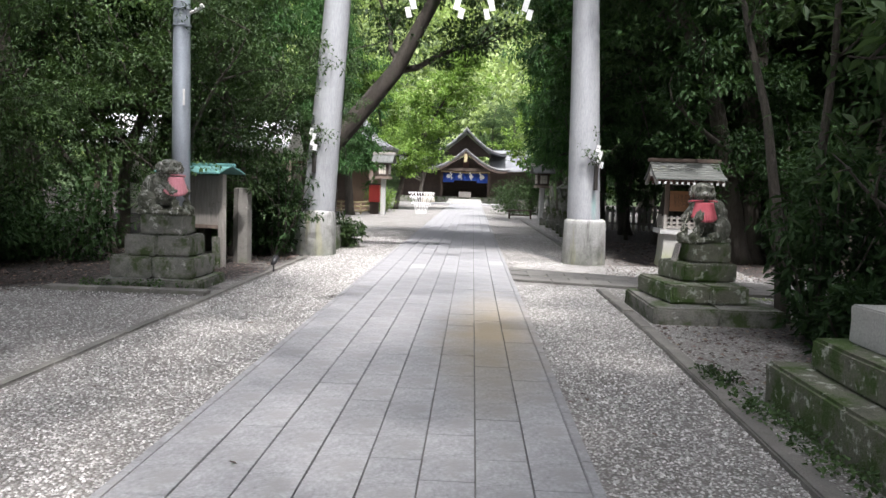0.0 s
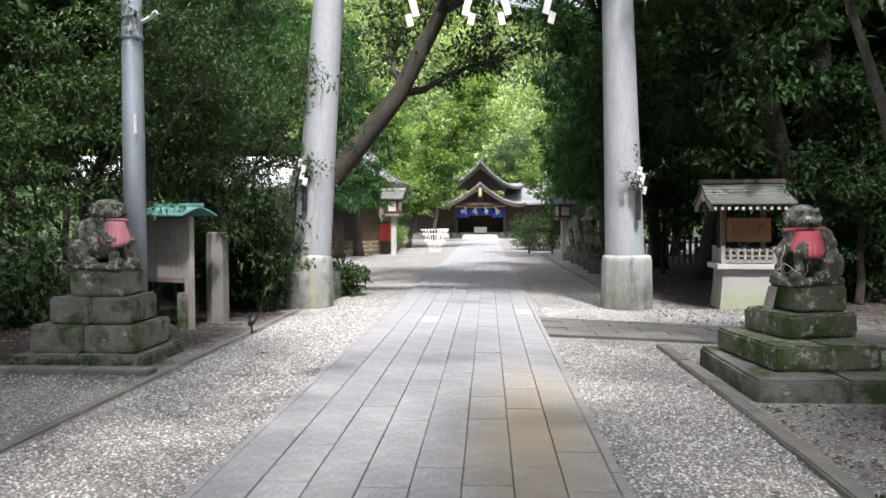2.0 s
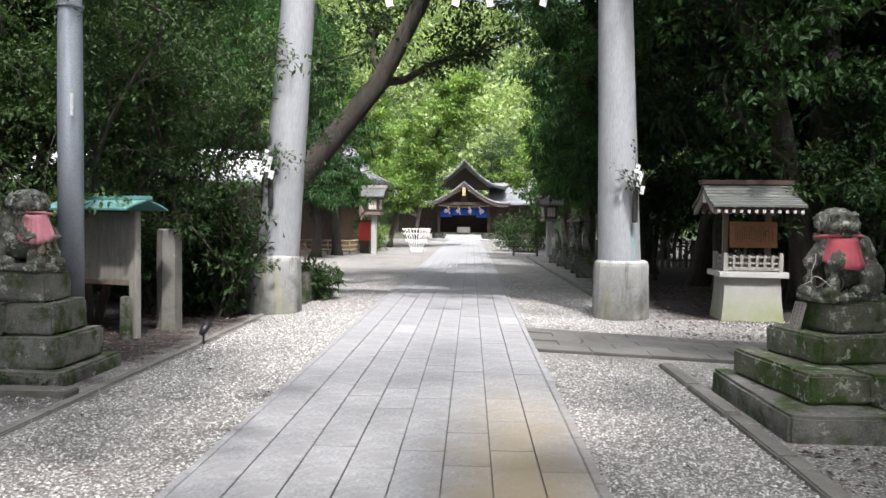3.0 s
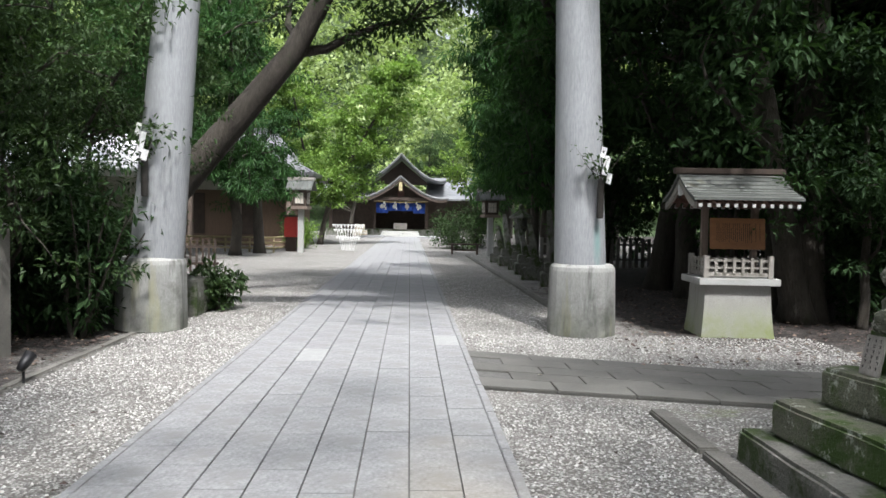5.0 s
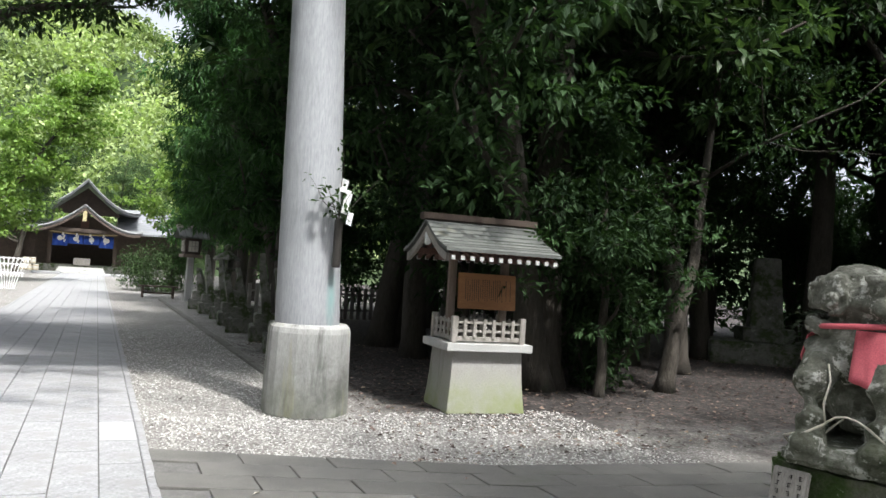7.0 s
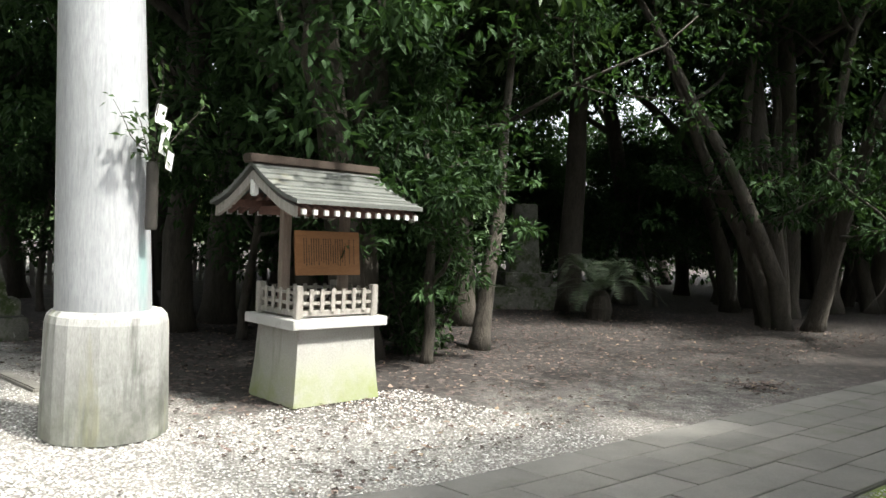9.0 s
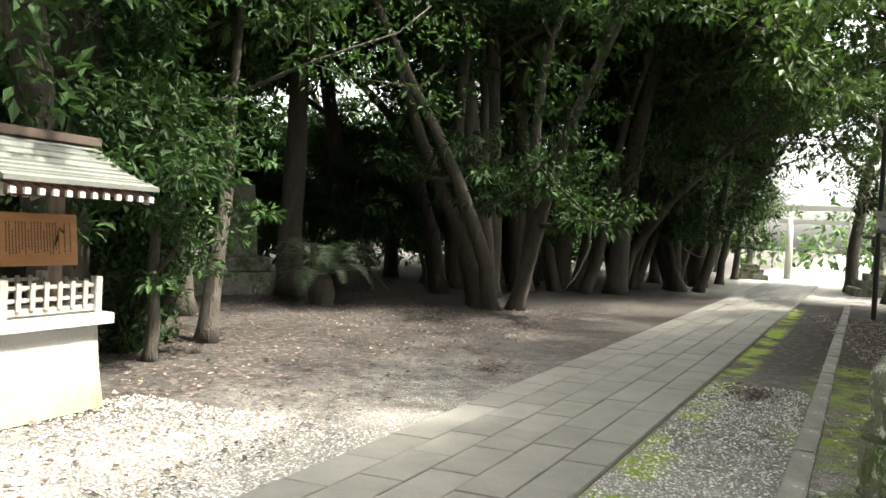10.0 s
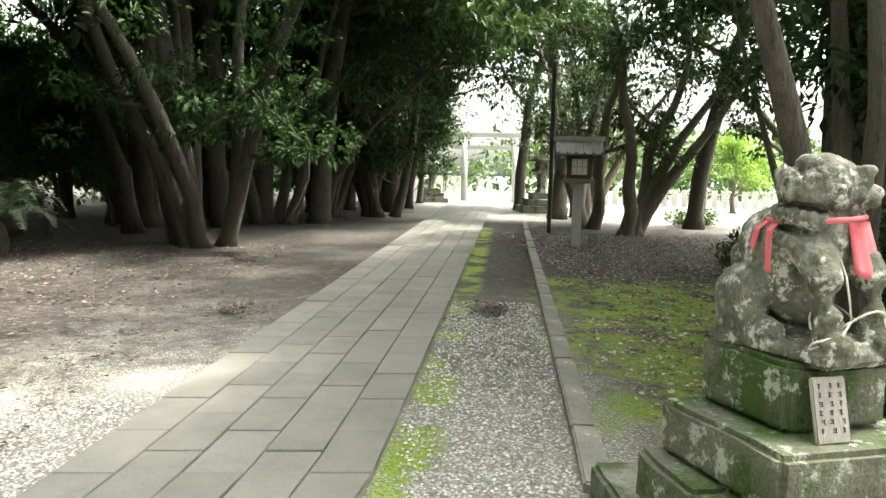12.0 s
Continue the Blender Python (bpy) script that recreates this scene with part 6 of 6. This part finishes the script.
def main_path():
    e = thing("main_path", (0, 0, 0), 0, "straight paved approach of grey granite slabs", "path", kind="structure")
    bm = nb()
    box(bm, -1.18, 1.18, -12, 62.6, -0.08, 0.004)
    part("joint_bed", bm, M["joint"], e)
    rng = random.Random(2)
    kerb = shared_box("edge_slab", 0.062, 0.895, 0.022, M["slab"])
    col_w, ln = 0.28, 0.7
    slab = shared_box("slab", col_w - 0.009, ln - 0.0012, 0.024, M["slab"], 0.0018)
    slab_p = shared_box("slab", col_w - 0.009, ln - 0.0012, 0.025, M["slab_pale"], 0.0018)
    rest_v, rest_f = [], []
    near = 0
    for c in range(8):
        x = -1.12 + col_w * (c + 0.5)
        off = (c % 2) * ln * 0.5 + rng.uniform(0, 0.12)
        for r in range(-16, 103):
            y = r * ln + off
            if y > 62.2:
                continue
            if 3.0 < y < 28.5 and near < 300:
                pale = (c == 2 and abs(y - 15.6) < ln / 2) or (c == 7 and abs(y - 16.55) < ln / 2)
                o = new("slab", slab_p if pale else slab)
                o.parent = e
                o.location = (x, y, rng.uniform(-0.002, 0.002))
                near += 1
            else:
                hx, hy, z = (col_w - 0.008) / 2, (ln - 0.0012) / 2, 0.022
                b = len(rest_v)
                rest_v += [(x - hx, y - hy, z), (x + hx, y - hy, z), (x + hx, y + hy, z), (x - hx, y + hy, z), (x - hx, y - hy, -0.02), (x + hx, y - hy, -0.02), (x + hx, y + hy, -0.02), (x - hx, y + hy, -0.02)]
                rest_f += [(b, b + 1, b + 2, b + 3), (b, b + 4, b + 5, b + 1), (b + 1, b + 5, b + 6, b + 2), (b + 2, b + 6, b + 7, b + 3), (b + 3, b + 7, b + 4, b)]
    w = new("further_slabs", raw("further_slabs", rest_v, rest_f, M["slab"]))
    w.parent = e
    tagged(w, kind="stuff")
    for x in (-1.153, 1.155):
        for k in range(82):
            o = new("edge_slab", kerb)
            o.parent = e
            o.location = (x, -11.5 + 0.9 * k, 0)


main_path()


def side_path():
    e = thing("side_path", (0, 0, 0), 0, "slanting side path of buff-grey paving stones", "path", kind="structure")
    bm = nb()
    xs = [1.16 + 0.6 * i for i in range(72)]
    lo = [bm.verts.new((x, cross_s(x), 0.006)) for x in xs]
    hi = [bm.verts.new((x, cross_n(x), 0.006)) for x in xs]
    for i in range(len(xs) - 1):
        bm.faces.new((lo[i], lo[i + 1], hi[i + 1], hi[i]))
    part("joint_bed", bm, M["joint"], e)
    rows, rng, made = 5, random.Random(5), 0
    for r in range(rows):
        x = 1.17 + (0.3 if r % 2 else 0)
        while x < 43:
            ln = 0.62 if x < 24 else 1.24
            x1 = x + ln
            f0, f1 = r / rows, (r + 1) / rows
            g = 0.006
            bm = nb()
            p = []
            for xx, ff, sx, sy in ((x, f0, 1, 1), (x1, f0, -1, 1), (x1, f1, -1, -1), (x, f1, 1, -1)):
                p.append((xx + sx * g, cross_s(xx) + (cross_n(xx) - cross_s(xx)) * ff + sy * g))
            zt = 0.024 + rng.uniform(-0.003, 0.003)
            loft(bm, [[(a, b, -0.02) for a, b in p], [(a, b, zt - 0.004) for a, b in p], [(a + (0.004 if i in (0, 3) else -0.004), b + (0.004 if i < 2 else -0.004), zt) for i, (a, b) in enumerate(p)]])
            part("paving_stone", bm, M["tile"], e)
            x = x1


side_path()


def kerb_line(pts, w, h, label, step=1.0, mat="kerb"):
    e = thing("kerb", (0, 0, 0), 0, label, "kerb", "kerbs", "structure")
    rng = random.Random(len(label))
    me = shared_box("kerb_stone", step - 0.012, w, h, M[mat], 0.012)
    for (x0, y0), (x1, y1) in zip(pts, pts[1:]):
        d = Vector((x1 - x0, y1 - y0, 0))
        n = max(1, round(d.length / step))
        for i in range(n):
            o = new("kerb_stone", me)
            o.parent = e
            o.matrix_basis = pose(x0 + d.x * (i + 0.5) / n, y0 + d.y * (i + 0.5) / n, rng.uniform(-0.008, 0.006), 0, 0, math.degrees(math.atan2(d.y, d.x)) + rng.uniform(-0.7, 0.7))


kerb_line([(-2.72, -8), (-2.72, 17.0)], 0.1, 0.006, "worn stone kerb along the gravel")
kerb_line([(2.05, -8), (2.3, 5.6), (2.42, 10.2), (2.44, 13.4)], 0.14, 0.03, "worn stone kerb between gravel and bank")
kerb_line([(2.9, 19.0), (2.75, 37.0)], 0.12, 0.025, "low stone kerb along the court")
kerb_line([(4.1, kerb_s(4.1)), (24.0, kerb_s(24.0))], 0.15, 0.05, "stone edging beside the moss", 0.85)
kerb_line([(-4.9, 11.55), (-2.8, 11.55)], 0.22, 0.04, "low kerb before the west pedestal", 0.7)


# ---- loose gravel, fallen leaves ----
def gravel():
    rng = np.random.default_rng(21)
    zones = [(-2.6, -1.17, 3.0, 17.5, 27000), (1.19, 2.35, 3.0, 13.6, 19000), (-6.0, -2.8, 5.0, 11.5, 12000), (1.3, 5.6, 14.6, 17.2, 12000), (2.6, 9.5, 11.6, 13.2, 12000), (-2.6, -1.17, 17.5, 26.0, 7000), (1.19, 2.8, 16.3, 26.0, 9000)]
    pts = []
    for x0, x1, y0, y1, n in zones:
        p = np.stack([rng.uniform(x0, x1, n), rng.uniform(y0, y1, n)], 1)
        if y0 == 14.6:
            p = p[[b > cross_n(a) + 0.02 for a, b in p]]
        if y0 == 11.6:
            p = p[[kerb_s(a) + 0.1 < b < cross_s(a) - 0.03 and not (a < 4.15 and b < 12.4) for a, b in p]]
        if x0 == 1.19 and y0 == 3.0:
            p = p[[b < cross_s(a) - 0.02 for a, b in p]]
        pts.append(p)
    p = np.concatenate(pts)
    n = len(p)
    s = rng.uniform(0.006, 0.0145, n)
    base = np.array([[1, 0, 0], [0, 1, 0], [-1, 0, 0], [0, -1, 0], [0, 0, 0.75]], dtype=float)
    v = base[None] * s[:, None, None] * rng.uniform(0.65, 1.3, (n, 5, 3))
    a = rng.uniform(0, 6.28, n)
    ca, sa = np.cos(a)[:, None], np.sin(a)[:, None]
    v[:, :, 0], v[:, :, 1] = v[:, :, 0] * ca - v[:, :, 1] * sa, v[:, :, 0] * sa + v[:, :, 1] * ca
    v[:, :, :2] += p[:, None]
    v[:, :, 2] += -0.012 + rng.uniform(0, 0.006, n)[:, None]
    tri = np.array([[0, 1, 4], [1, 2, 4], [2, 3, 4], [3, 0, 4]])
    f = (np.arange(n)[:, None, None] * 5 + tri[None]).reshape(-1, 3)
    w = new("gravel", raw("gravel", v.reshape(-1, 3), f, M["pebbles"]))
    tagged(w, "loose pale grey gravel beside the paths", "gravel", kind="stuff")


def pebble_material():
    m, nt, b = mat_base("loose_mixed_gravel")
    g = nt.nodes.new("ShaderNodeNewGeometry")
    nt.links.new(ramp(nt, g.outputs["Random Per Island"], [(0, (0.15, 0.142, 0.13)), (0.35, (0.3, 0.29, 0.27)), (0.75, (0.48, 0.465, 0.44)), (1, (0.66, 0.65, 0.62))]), b.inputs["Base Color"])
    b.inputs["Roughness"].default_value = 0.85
    return m


M["pebbles"] = pebble_material()
gravel()


def litter_material(name, c0, c1, c2, c3):
    m, nt, b = mat_base(name)
    g = nt.nodes.new("ShaderNodeNewGeometry")
    nt.links.new(ramp(nt, g.outputs["Random Per Island"], [(0, c0), (0.5, c1), (0.85, c2), (1, c3)]), b.inputs["Base Color"])
    b.inputs["Roughness"].default_value = 0.7
    return m


M["fallen"] = litter_material("fallen_leaves", (0.03, 0.021, 0.017), (0.075, 0.05, 0.04), (0.17, 0.12, 0.1), (0.3, 0.23, 0.15))


def litter(name, label, mat, seed, spots, heaps, lo, hi):
    rng = np.random.default_rng(seed)
    p = [np.stack([rng.uniform(a, b, n), rng.uniform(c, d, n), np.full(n, 0.0)], 1) for a, b, c, d, n in spots]
    for a, b, r, n in heaps:
        p.append(np.stack([a + rng.normal(size=n) * r * 1.2, b + rng.normal(size=n) * r * 0.7, np.abs(rng.normal(size=n)) * 0.012], 1))
    p = np.concatenate(p)
    on = [(cross_s(a) < b < cross_n(a)) if a > 1.2 else abs(a) < 1.15 for a, b, _ in p]
    keep = np.array([not o or rng.random() < 0.05 for o in on])
    p, on = p[keep], np.array(on)[keep]
    p[:, 2] += np.where(on, 0.032, 0.006)
    n = len(p)
    a, L = rng.uniform(0, 6.28, n), rng.uniform(lo, hi, n)
    d = np.stack([np.cos(a), np.sin(a), rng.normal(size=n) * 0.15], 1) * L[:, None]
    s = np.stack([-np.sin(a), np.cos(a), rng.normal(size=n) * 0.25], 1) * L[:, None] * 0.28
    z = np.array([0, 0, 0.008])
    v = np.stack([p - d / 2, p + s + z, p + d / 2, p - s + z], 1)
    v[:, :, 2] = np.maximum(v[:, :, 2], p[:, None, 2] - 0.003)
    w = new(name, raw(name, v.reshape(-1, 3), np.arange(n * 4).reshape(-1, 4), mat))
    tagged(w, label, "fallen leaves", kind="stuff")



litter("leaf_litter", "scattered brown fallen leaves", M["fallen"], 5,
       [(4.5, 20, 4.0, 11.0, 6000), (3.0, 16, 15.2, 24.0, 8000), (-9.5, -5.0, 8, 17, 5000), (-2.7, 2.6, 2.5, 20, 160), (2.5, 5.0, 7.8, 10.5, 900), (-5.0, -2.8, 13, 17, 900)],
       [(8.7, 14.9, 0.2, 240), (8.95, 12.2, 0.19, 240)], 0.03, 0.075)
M["fallen_pale"] = litter_material("bleached_fallen_leaves", (0.16, 0.11, 0.085), (0.3, 0.225, 0.185), (0.45, 0.38, 0.32), (0.6, 0.55, 0.45))
litter("pale_leaf_litter", "dry bleached leaves strewn over the moss and earth", M["fallen_pale"], 6,
       [(4.6, 8.5, 8.6, 11.6, 1300), (8.5, 20.0, 5.0, 10.6, 7500), (1.3, 3.6, 13.9, 15.6, 60)], [(7.5, 10.6, 0.6, 200)], 0.03, 0.07)
